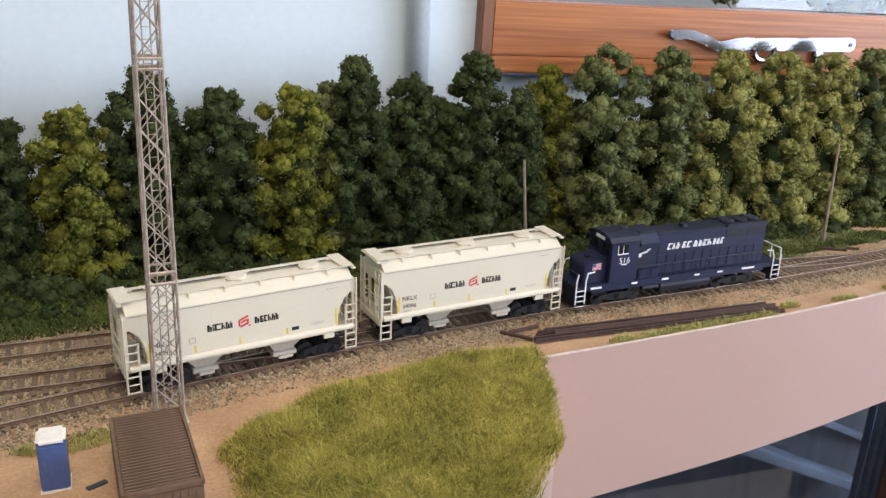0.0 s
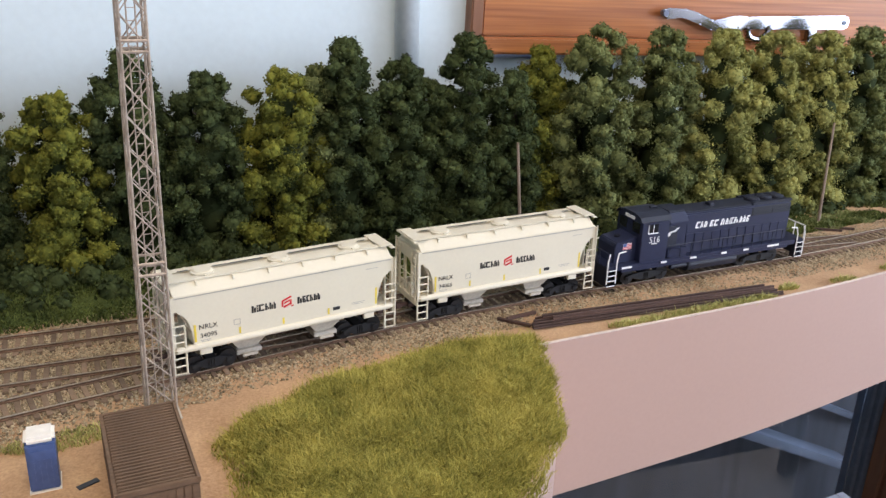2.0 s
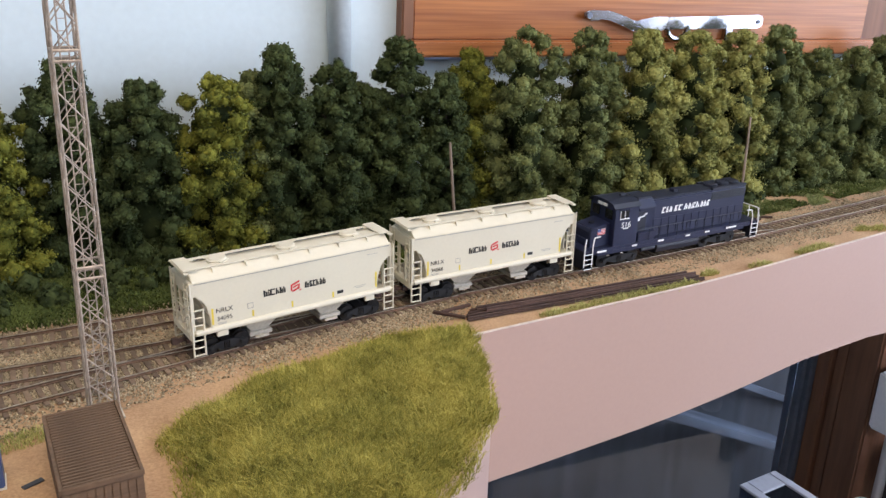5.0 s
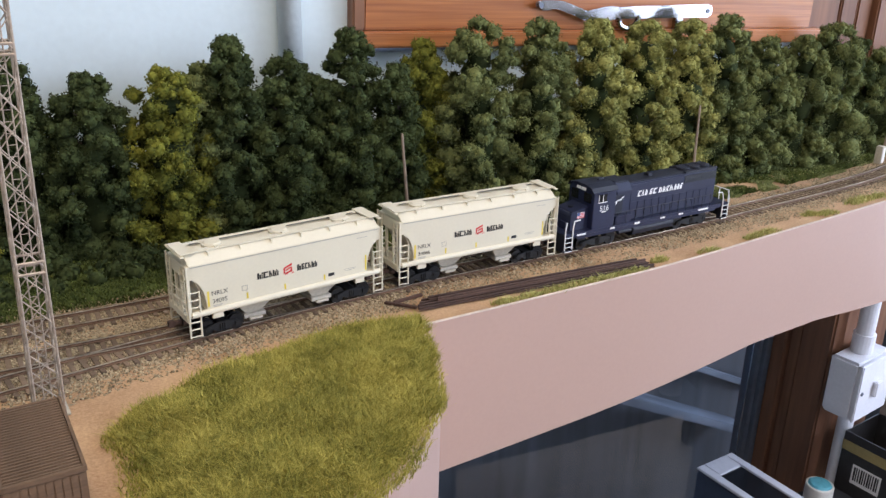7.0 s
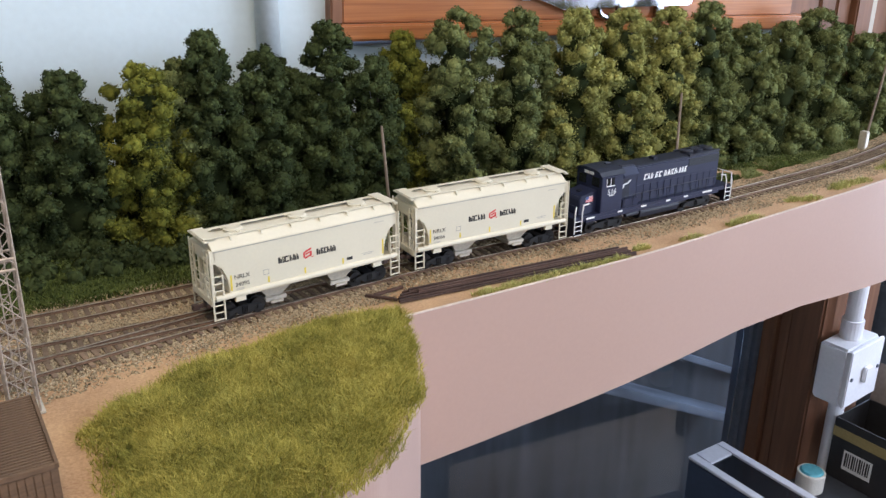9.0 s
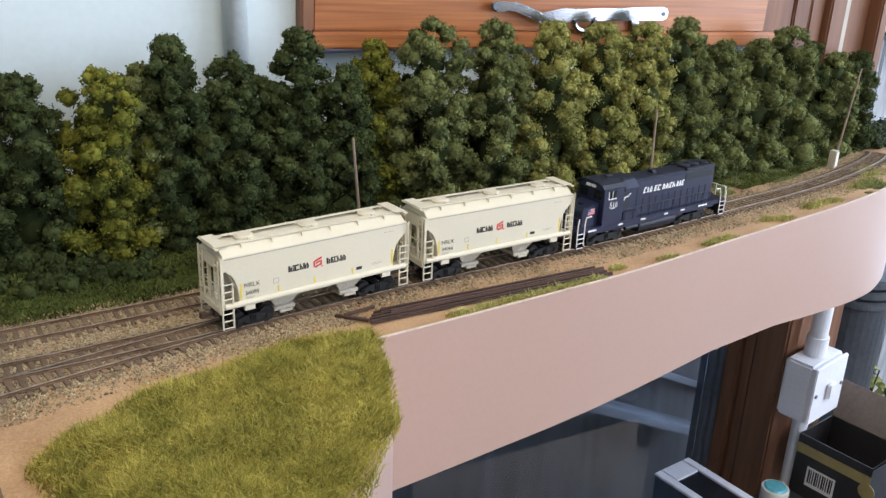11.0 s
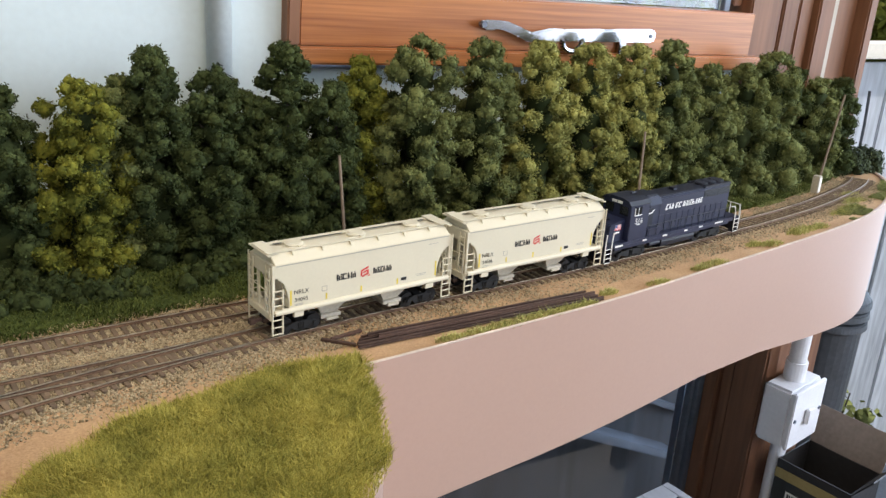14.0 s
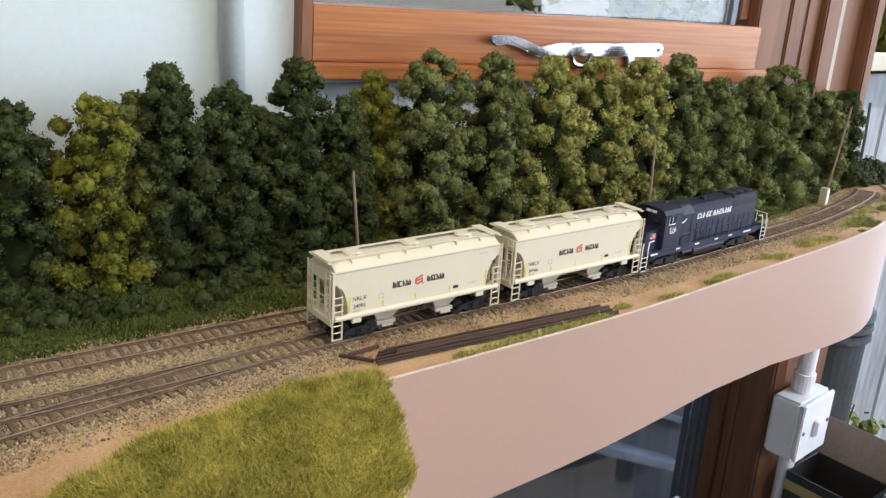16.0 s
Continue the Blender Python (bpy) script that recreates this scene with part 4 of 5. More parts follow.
def hopper_car(number, label):
    t = thing("hopper_car", pose(0, 0, 0), label, "hopper car", "covered hopper cars of the train")
    # tank body with rounded cut-outs at the lower ends
    arc = [(0.0655 - 0.0088 * math.sin(a), 0.0200 + 0.0215 * math.cos(a)) for a in np.linspace(0.15, math.pi / 2, 9)]
    right = [(0.0655, 0.0512), (0.0655, 0.0440)] + [(x, z) for x, z in arc]
    outline = right + [(-x, z) for x, z in reversed(right)]
    bm = bmesh.new()
    prism(bm, outline, "y", -HALF_W, HALF_W)
    part("body", bm, M_CREAM, t, "cream painted smooth side", 0.0003)
    for s in (-1, 1):  # recessed bulkhead behind the cut-outs, its cream dimmed to stand for shade
        bm = bmesh.new()
        prism(bm, ((s * 0.0520, 0.0192), (s * 0.0535, 0.0192), (s * 0.0640, 0.0425), (s * 0.0625, 0.0425)), "y", -HALF_W + 0.002, HALF_W - 0.002)
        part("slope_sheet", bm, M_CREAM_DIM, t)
    # roof
    bm = bmesh.new()
    prism(bm, ((-HALF_W - 0.0004, 0.0509), (-HALF_W - 0.0004, 0.0516), (-0.0092, 0.0566), (0.0092, 0.0566), (HALF_W + 0.0004, 0.0516), (HALF_W + 0.0004, 0.0509)), "x", -0.0664, 0.0664)
    part("roof", bm, M_CREAM, t, "cream roof with sloping sides", 0.0003)
    for s in (-1, 1):
        # the roof edge's shade line is laid on as a thin grey strip
        boxes("roof_seam", [(-0.0658, 0.0658, *sorted((s * (HALF_W + 0.00005), s * (HALF_W + 0.0002))), 0.0504, 0.0508)], M_GREYINK, t, "thin grey strip painting the seam's shade under the roof edge")
        bm = bmesh.new()
        box(bm, -0.0668, 0.0668, *sorted((s * 0.0090, s * 0.0097)), 0.0570, 0.0578)
        box(bm, -0.0668, 0.0668, *sorted((s * 0.0048, s * 0.0089)), 0.0572, 0.0577)
        part("running_board", bm, M_CREAM, t, "", 0.0001)
        for k in range(6):
            x = -0.052 + k * 0.0208
            bm = bmesh.new()
            prism(bm, ((s * 0.0092, 0.0571), (s * 0.0120, 0.0571), (s * 0.0126, 0.0545), (s * 0.0105, 0.0545)), "x", x - 0.0005, x + 0.0005)
            part("roof_bracket", bm, M_CREAM, t)
    # no slots are cut; black strips stand for the shade in the gaps
    each("roof_slot", [(-0.058, -0.052, 0.0040, 0.0050, 0.0578, 0.0580), (-0.038, -0.008, 0.0040, 0.0050, 0.0578, 0.0580), (0.008, 0.040, 0.0040, 0.0050, 0.0578, 0.0580), (0.053, 0.058, 0.0040, 0.0050, 0.0578, 0.0580)], M_INK, t, "black strip painting the shade of a running board gap")
    for s in (-1, 1):
        boxes("roof_crosswalk", [(*sorted((s * 0.0610, s * 0.0695)), -0.0118, 0.0118, 0.0578, 0.0584), (*sorted((s * 0.0672, s * 0.0700)), -0.0140, 0.0140, 0.0566, 0.0575)], M_CREAM, t, bevel=0.0002)
    for x in (-0.045, 0.0, 0.045):
        bm = bmesh.new()
        rod(bm, (x, 0, 0.0564), (x, 0, 0.0582), 0.0066, 24)
        rod(bm, (x, 0, 0.0582), (x, 0, 0.0589), 0.0058, 24, 0.0046)
        box(bm, x - 0.0010, x + 0.0010, -0.0080, -0.0056, 0.0576, 0.0586)
        part("roof_hatch", bm, M_CREAM, t, "round loading hatch")
    # side sills
    for s in (-1, 1):
        bm = bmesh.new()
        rod(bm, (-0.0665, s * (HALF_W + 0.0001), 0.0193), (0.0665, s * (HALF_W + 0.0001), 0.0193), 0.0020, 12)
        part("side_sill", bm, M_CREAM, t, smooth=False)
        each("jacking_pad", [(x - 0.0035, x + 0.0035, *sorted((s * (HALF_W - 0.001), s * (HALF_W + 0.0014))), 0.0143, 0.0190) for x in (-0.0505, 0.0505)], M_CREAM, t, bevel=0.0003)
    # bay colour is the side's cream with the underside shade put in
    # hopper bays
    for c in (-0.0240, 0.0240):
        bm = bmesh.new()
        lo = [(c - 0.0055, -0.0085), (c + 0.0055, -0.0085), (c + 0.0055, 0.0085), (c - 0.0055, 0.0085)]
        hi = [(c - 0.0150, -0.0150), (c + 0.0150, -0.0150), (c + 0.0150, 0.0150), (c - 0.0150, 0.0150)]
        vl, vh = [bm.verts.new((x, y, 0.0085)) for x, y in lo], [bm.verts.new((x, y, 0.0215)) for x, y in hi]
        for i in range(4):
            bm.faces.new((vl[i], vl[(i + 1) % 4], vh[(i + 1) % 4], vh[i]))
        bm.faces.new(vl[::-1])
        bm.faces.new(vh)
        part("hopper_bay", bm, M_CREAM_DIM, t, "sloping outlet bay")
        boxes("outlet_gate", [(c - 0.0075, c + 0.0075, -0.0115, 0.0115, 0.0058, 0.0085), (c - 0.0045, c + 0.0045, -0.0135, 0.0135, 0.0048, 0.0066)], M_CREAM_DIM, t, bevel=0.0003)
    boxes("centre_sill", [(-0.068, 0.068, -0.0030, 0.0030, 0.0105, 0.0165)], M_BLACK, t)
    # ends
    for s in (-1, 1):
        boxes("end_platform", [(*sorted((s * 0.049, s * 0.0690)), -HALF_W + 0.001, HALF_W - 0.001, 0.0166, 0.0186)], M_CREAM, t, bevel=0.0002)
        boxes("end_sill", [(*sorted((s * 0.0672, s * 0.0695)), -HALF_W, HALF_W, 0.0145, 0.0190)], M_CREAM, t, bevel=0.0003)
        boxes("end_header", [(*sorted((s * 0.0645, s * 0.0682)), -HALF_W, HALF_W, 0.0425, 0.0514)], M_CREAM, t, bevel=0.0003)
        for y in (-0.0152, -0.0055, 0.0055, 0.0152):
            boxes("end_post", [(*sorted((s * 0.0664, s * 0.0678)), y - 0.0011, y + 0.0011, 0.0186, 0.0466)], M_CREAM, t)
        bm = bmesh.new()
        rod(bm, (s * 0.069, -0.0155, 0.0330), (s * 0.069, 0.0155, 0.0330), 0.00035, 6)
        rod(bm, (s * 0.069, -0.0155, 0.0260), (s * 0.069, 0.0155, 0.0260), 0.00035, 6)
        part("end_rail", bm, M_CREAM, t)
        for y in (-1, 1):
            bm = bmesh.new()
            yy = y * (HALF_W + 0.0010)
            for x in (s * 0.0685, s * 0.0615):
                rod(bm, (x, yy, 0.0045), (x, yy, 0.0350 if x == s * 0.0615 else 0.0520), 0.0006, 6)
            for k in range(7):
                rod(bm, (s * 0.0685, yy, 0.0050 + k * 0.0049), (s * 0.0615, yy, 0.0050 + k * 0.0049), 0.00048, 6)
            part("ladder", bm, M_CREAM, t, "cream side ladder")
            bm = bmesh.new()
            for x in (y * 0.0148, y * 0.0090):
                rod(bm, (s * 0.0692, x, 0.016), (s * 0.0692, x, 0.050), 0.0005, 6)
            for k in range(6):
                rod(bm, (s * 0.0692, y * 0.0148, 0.019 + k * 0.0055), (s * 0.0692, y * 0.0090, 0.019 + k * 0.0055), 0.0004, 6)
            part("end_ladder", bm, M_CREAM, t)
        coupler(t, s * 0.067, s)
        truck(t, s * 0.0465, 0.0054, 0.0100)
    bm = bmesh.new()
    rod(bm, (-0.0585, -0.004, 0.0225), (-0.0585, 0.004, 0.0225), 0.003, 12)
    rod(bm, (-0.0560, 0.004, 0.021), (-0.0560, 0.011, 0.021), 0.002, 12)
    part("brake_cylinder", bm, M_CREAM_DIM, t)
    # markings on both sides
    for s in (-1, 1):
        holder = t
        y = s * (HALF_W + 0.00012)
        u = -s  # writing runs the other way on the far side
        rows = []
        for x0 in (-0.0225,):
            word_blocks(t, "wordmark", -0.0232, 0.0333, (0.0026, 0.0010, 0.0034, 0.0022, 0.0022, 0.0014), 0.0043, y, M_INK, 0.0, 0.15, "black wordmark blocks")
            word_blocks(t, "wordmark", 0.0044, 0.0333, (0.0028, 0.0021, 0.0020, 0.0021, 0.0020, 0.0018), 0.0043, y, M_INK, 0.0, 0.15, "black wordmark blocks")
        bm = bmesh.new()
        for pts in (((0, 0.0008), (0.0011, 0.0013), (0.0011, 0.0056), (0, 0.0050)), ((0.0011, 0.0044), (0.0060, 0.0062), (0.0060, 0.0075), (0.0011, 0.0056)), ((0.0016, 0.0026), (0.0050, 0.0040), (0.0050, 0.0051), (0.0016, 0.0038)),
                    ((0.0050, 0.0012), (0.0061, 0.0018), (0.0061, 0.0052), (0.0050, 0.0046)), ((0.0011, 0.0000), (0.0050, 0.0016), (0.0050, 0.0028), (0.0011, 0.0013)), ((0.0057, 0.0000), (0.0072, 0.0006), (0.0072, 0.0014), (0.0057, 0.0008))):
            bm.faces.new([bm.verts.new((-0.0052 + p, y, 0.0322 + q)) for p, q in pts])
        part("emblem", bm, M_RED, t, "red angular emblem")
        if s == -1:
            text_on(t, "reporting_mark", "NRLX", -0.0483, 0.0296, 0.0042, y, M_INK, "black reporting mark")
            text_on(t, "car_number", number, -0.0483, 0.0243, 0.0040, y, M_INK, "black car number")
        else:
            word_blocks(t, "reporting_mark", -0.0530, 0.0296, (0.0022, 0.0021, 0.0017, 0.0022), 0.0029, y, M_INK, 0, 0.2, "black reporting mark blocks")
            word_blocks(t, "car_number", -0.0530, 0.0243, (0.0018,) * 5, 0.0026, y, M_INK, 0, 0.25, "black car number blocks")
        each("stencil", [(-0.0338, -0.0300, y - 0.00003, y + 0.00003, 0.0280, 0.0283), (-0.0338, -0.0300, y - 0.00003, y + 0.00003, 0.0312, 0.0315), (-0.0338, -0.0335, y - 0.00003, y + 0.00003, 0.0283, 0.0312), (-0.0303, -0.0300, y - 0.00003, y + 0.00003, 0.0283, 0.0312),
                          (-0.0530, -0.0470, y - 0.00003, y + 0.00003, 0.0226, 0.0229), (-0.0525, -0.0475, y - 0.00003, y + 0.00003, 0.0218, 0.0221), (0.0390, 0.0480, y - 0.00003, y + 0.00003, 0.0262, 0.0265), (0.0400, 0.0470, y - 0.00003, y + 0.00003, 0.0252, 0.0255),
                          (0.049, 0.057, y - 0.00003, y + 0.00003, 0.0468, 0.0471)], M_GREYINK, t, "faint grey data lines")
        boxes("data_panel", [(0.0270, 0.0315, y - 0.00003, y + 0.00003, 0.0240, 0.0262)], M_INK, t, "small black data panel")
        each("reflector", [(x, x + 0.0012, y - 0.00003, y + 0.00003, 0.0222, 0.0262) for x in (-0.0310, 0.0030 - 0.008, 0.0235)] + [(-0.0562, -0.0550, y - 0.00003, y + 0.00003, 0.0225, 0.033), (0.0552, 0.0564, y - 0.00003, y + 0.00003, 0.0225, 0.0335)], M_YELLOW, t, "yellow reflector stripe")
    return t


def locomotive():
    t = thing("diesel_locomotive", pose(0, 0, 0), "navy blue four-axle diesel locomotive with white lettering", "locomotive")
    # frame, walkway
    boxes("frame", [(-0.0925, 0.0965, -0.0158, 0.0158, 0.0135, 0.0172), (-0.080, 0.080, -0.0162, 0.0162, 0.0120, 0.0150)], M_NAVY, t, bevel=0.0003)
    each("sill_stripe", [(a, b, -0.01665, -0.01625, 0.0148, 0.0162) for a, b in ((-0.080, -0.071), (-0.045, -0.040), (-0.018, -0.012), (0.012, 0.017), (0.034, 0.039), (0.058, 0.070))], M_WHITE, t, "white sill stripe")
    for s, e in ((-1, 0.0015), (1, 0.0055)):
        boxes("pilot", [(*sorted((s * (0.0895 + e), s * (0.0915 + e))), -0.0158, 0.0158, 0.0030, 0.0172)], M_NAVY_DARK, t, bevel=0.0003)
        for y in (-1, 1):
            bm = bmesh.new()
            for k in range(4):
                box(bm, *sorted((s * (0.0835 + e), s * (0.0905 + e))), *sorted((y * 0.0125, y * 0.0165)), 0.0030 + k * 0.0038, 0.0036 + k * 0.0038)
            box(bm, *sorted((s * (0.0825 + e), s * (0.0835 + e))), *sorted((y * 0.0120, y * 0.0165)), 0.0030, 0.0172)
            part("steps", bm, M_NAVY_DARK, t, "dark corner steps")
            each("step_edge", [(*sorted((s * (0.0835 + e), s * (0.0905 + e))), *sorted((y * 0.01655, y * 0.01685)), 0.0030 + k * 0.0038, 0.0036 + k * 0.0038) for k in range(4)], M_WHITE, t, "white step edges")
            bm = bmesh.new()
            for x in (0.0832 + e, 0.0908 + e):
                rod(bm, (s * x, y * 0.0166, 0.0050), (s * x, y * 0.0166, 0.0215), 0.00055, 6)
                rod(bm, (s * x, y * 0.0166, 0.0215), (s * (x - 0.0015), y * 0.0160, 0.0270), 0.00055, 6)
            rod(bm, (s * (0.0817 + e), y * 0.0160, 0.0270), (s * (0.076 + e), y * 0.0160, 0.0275), 0.00055, 6)
            part("grab_iron", bm, M_WHITE, t, "white painted grab iron")
        bm = bmesh.new()
        for y in (-0.0155, -0.005, 0.005, 0.0155):
            rod(bm, (s * (0.0908 + e), y, 0.0172), (s * (0.0908 + e), y, 0.0275), 0.00045, 6)
        rod(bm, (s * (0.0908 + e), -0.0155, 0.0275), (s * (0.0908 + e), 0.0155, 0.0275), 0.00045, 6)
        part("end_handrail", bm, M_WHITE if s > 0 else M_NAVY, t)
        coupler(t, s * (0.0870 + e), s)
        truck(t, s * 0.0545, 0.0058, 0.0155)
    # fuel tank
    bm = bmesh.new()
    prism(bm, ((-0.0155, 0.0119), (-0.0160, 0.0095), (-0.0150, 0.0055), (-0.0110, 0.0038), (0.0110, 0.0038), (0.0150, 0.0055), (0.0160, 0.0095), (0.0155, 0.0119)), "x", -0.0180, 0.0290)
    part("fuel_tank", bm, M_NAVY_DARK, t, "dark rounded fuel tank", 0.0004)
    bm = bmesh.new()
    rod(bm, (-0.034, -0.0140, 0.0100), (-0.0195, -0.0140, 0.0100), 0.0018, 12)
    part("air_tank", bm, M_NAVY_DARK, t)
    # short nose
    bm = bmesh.new()
    prism(bm, ((-0.0835, 0.0172), (-0.0835, 0.0300), (-0.0820, 0.0322), (-0.0645, 0.0352), (-0.0645, 0.0172)), "y", -0.0105, 0.0105)
    part("nose", bm, M_NAVY, t, "low short hood", 0.0006)
    bm = bmesh.new()
    rod(bm, (-0.075, 0.0, 0.0332), (-0.075, 0, 0.0346), 0.0024, 12)
    part("nose_vent", bm, M_NAVY_DARK, t)
    # cab
    bm = bmesh.new()
    prism(bm, ((-0.0155, 0.0172), (-0.0155, 0.0462), (-0.0130, 0.0492), (-0.0060, 0.0508), (0.0060, 0.0508), (0.0130, 0.0492), (0.0155, 0.0462), (0.0155, 0.0172)), "x", -0.0645, -0.0405)
    part("cab", bm, M_NAVY, t, "cab with two side windows", 0.0004)
    bm = bmesh.new()
    prism(bm, ((-0.0162, 0.0468), (-0.0135, 0.0498), (-0.0062, 0.0514), (0.0062, 0.0514), (0.0135, 0.0498), (0.0162, 0.0468), (0.0158, 0.0464), (0.0132, 0.0493), (0.0060, 0.0509), (-0.0060, 0.0509), (-0.0132, 0.0493), (-0.0158, 0.0464)), "x", -0.0660, -0.0395)
    part("cab_roof", bm, M_NAVY_DARK, t)
    each("windshield", [(-0.0648, -0.0646, -0.0125, -0.0035, 0.0375, 0.0450), (-0.0648, -0.0646, 0.0035, 0.0125, 0.0375, 0.0450)], M_WINDOW_DARK, t, "dark windshield")
    each("number_board", [(-0.0655, -0.0647, -0.0055, -0.0005, 0.0462, 0.0484), (-0.0655, -0.0647, 0.0005, 0.0055, 0.0462, 0.0484)], M_WHITE, t, "white number board", 0.0001)
    for s in (-1, 1):
        y = s * 0.0156
        each("side_window", [(-0.0590, -0.0552, *sorted((y, y + s * 0.0002)), 0.0386, 0.0445), (-0.0546, -0.0508, *sorted((y, y + s * 0.0002)), 0.0386, 0.0445)], M_WINDOW_DARK, t, "dark cab window")
        each("window_frame", [(-0.0595, -0.0503, *sorted((y, y + s * 0.0004)), 0.0378, 0.0385), (-0.0551, -0.0547, *sorted((y, y + s * 0.0004)), 0.0386, 0.0445), (-0.0595, -0.0591, *sorted((y, y + s * 0.0004)), 0.0386, 0.0445)], M_WHITE, t, "pale window frame")
        boxes("awning", [(-0.0600, -0.0500, *sorted((y, y + s * 0.0016)), 0.0452, 0.0457)], M_NAVY, t)
    text_on(t, "road_number", "516", -0.0530, 0.0312, 0.0066, -0.01575, M_WHITE, "white road number")
    boxes("small_mark", [(-0.0555, -0.0505, -0.01572, -0.01562, 0.0300, 0.0308)], M_WHITE, t, "small white mark")
    # flag on the nose side
    each("flag_stripe", [(-0.0765, -0.0690, -0.01068, -0.01058, 0.0268 + k * 0.0011, 0.0274 + k * 0.0011) for k in range(4)], M_RED, t, "red flag stripes")
    boxes("flag_field", [(-0.0765, -0.0690, -0.01060, -0.01055, 0.0266, 0.0312)], M_WHITE, t)
    boxes("flag_canton", [(-0.0765, -0.0735, -0.01076, -0.01070, 0.0288, 0.0312)], M_BLUE, t)
    # blower duct behind the cab; a flat darker panel paints the recess's shade
    boxes("hood", [(-0.0405, 0.0825, -0.0105, 0.0105, 0.0172, 0.0470)], M_NAVY, t, "long hood", 0.0010)
    for s in (-1, 1):
        bm = bmesh.new()
        prism(bm, ((s * 0.0100, 0.0400), (s * 0.0148, 0.0418), (s * 0.0148, 0.0436), (s * 0.0090, 0.0490), (s * 0.0060, 0.0490), (s * 0.0060, 0.0400)), "x", -0.0392, -0.0220)
        part("intake_duct", bm, M_NAVY, t, "sloping air intake box", 0.0003)
        boxes("recess_shade_panel", [(-0.0400, -0.0285, *sorted((s * 0.0106, s * 0.0109)), 0.0190, 0.0395)], M_NAVY_DARK, t)
        for k in range(12):
            x = -0.0200 + k * 0.0083
            boxes("hood_door", [(x, x + 0.0076, *sorted((s * 0.0105, s * 0.0109)), 0.0182, 0.0320)], M_NAVY, t, bevel=0.00012)
            boxes("door_latch", [(x + 0.0062, x + 0.0068, *sorted((s * 0.0109, s * 0.0112)), 0.0235, 0.0255)], M_NAVY_DARK, t)
        boxes("upper_panel", [(-0.0200, 0.0405, *sorted((s * 0.0105, s * 0.01075)), 0.0328, 0.0455)], M_NAVY, t, bevel=0.0001)
        bm = bmesh.new()
        for k in range(7):
            box(bm, 0.0425, 0.0615, *sorted((s * 0.0104, s * 0.0110)), 0.0398 + k * 0.0008, 0.0402 + k * 0.0008)
            box(bm, 0.0625, 0.0805, *sorted((s * 0.0104, s * 0.0110)), 0.0398 + k * 0.0008, 0.0402 + k * 0.0008)
        part("radiator_grille", bm, M_NAVY_DARK, t, "dark radiator grille")
        boxes("grille_back", [(0.0422, 0.0808, *sorted((s * 0.0104, s * 0.01066)), 0.0394, 0.0458)], M_INK, t)
        bm = bmesh.new()
        for k in range(12):
            x = -0.038 + k * 0.0100
            rod(bm, (x, s * 0.0160, 0.0172), (x, s * 0.0160, 0.0272), 0.0003, 5)
        rod(bm, (-0.040, s * 0.0160, 0.0272), (0.078, s * 0.0160, 0.0272), 0.0003, 5)
        part("side_handrail", bm, M_NAVY_DARK, t)
        boxes("battery_box", [(-0.0390, -0.0205, *sorted((s * 0.0107, s * 0.0150)), 0.0172, 0.0240)], M_NAVY, t, bevel=0.0004)
        word_blocks(t, "wordmark", -0.0125, 0.0355, (0.0034, 0.0026, 0.0028, -0.0016, 0.0032, 0.0036, -0.0016, 0.0034, 0.0027, 0.0011, 0.0024, 0.0040, 0.0026, 0.0025, 0.0027), 0.0048, s * 0.01082, M_WHITE, 0.30, 0.34, "white slanted wordmark blocks")
        bm = bmesh.new()
        for a, b, c, d in ((-0.0382, 0.0318, 0.003, 0.0032), (-0.0356, 0.0345, 0.0055, 0.0014), (-0.0310, 0.0362, 0.003, 0.0014)):
            v = [(a, b), (a + c, b + 0.0008), (a + c + 0.0008, b + 0.0008 + d), (a + 0.0008, b + d)]
            bm.faces.new([bm.verts.new((p, s * 0.01102, q)) for p, q in v])
        part("emblem", bm, M_WHITE, t, "white leaping emblem shape")
    # roof equipment
    boxes("hood_roof", [(-0.0405, 0.0828, -0.0090, 0.0090, 0.0470, 0.0482)], M_NAVY_DARK, t, bevel=0.0005)
    boxes("dynamic_brake", [(-0.0370, -0.0220, -0.0085, 0.0085, 0.0483, 0.0503)], M_NAVY_DARK, t, bevel=0.0006)
    for x in (0.0500, 0.0625, 0.0745):
        bm = bmesh.new()
        rod(bm, (x, 0, 0.0481), (x, 0, 0.0500), 0.0060, 24)
        rod(bm, (x, 0, 0.0500), (x, 0, 0.0504), 0.0052, 24, 0.0048)
        part("roof_fan", bm, M_NAVY_DARK, t, "dark round radiator fan")
    each("radiator_shroud", [(0.0430, 0.0826, -0.0102, -0.0070, 0.0472, 0.0492), (0.0430, 0.0826, 0.0070, 0.0102, 0.0472, 0.0492)], M_NAVY_DARK, t, bevel=0.0004)
    boxes("exhaust", [(0.006, 0.011, -0.003, 0.003, 0.0482, 0.0505)], M_NAVY_DARK, t, bevel=0.0004)
    bm = bmesh.new()
    for y in (-0.0006, 0.0010):
        rod(bm, (-0.048, y, 0.0522), (-0.043, y, 0.0522), 0.0004, 8, 0.0009)
    box(bm, -0.048, -0.0465, -0.001, 0.0014, 0.0512, 0.0522)
    part("horn", bm, M_NAVY_DARK, t)
    return t


def to_length(t, k, tall=1.0):
    """Brings a vehicle drawn at a shorter wheelbase to its true length."""
    for ob in t.children:
        if ob.name.startswith("truck"):
            ob.location.x *= k
        elif ob.name.startswith(("road_number", "car_number", "reporting_mark")) and ob.rotation_euler.x:
            ob.location.x *= k
            ob.location.z *= tall
        else:
            ob.data.transform(Matrix.Diagonal((k, 1, tall, 1)))
    return t


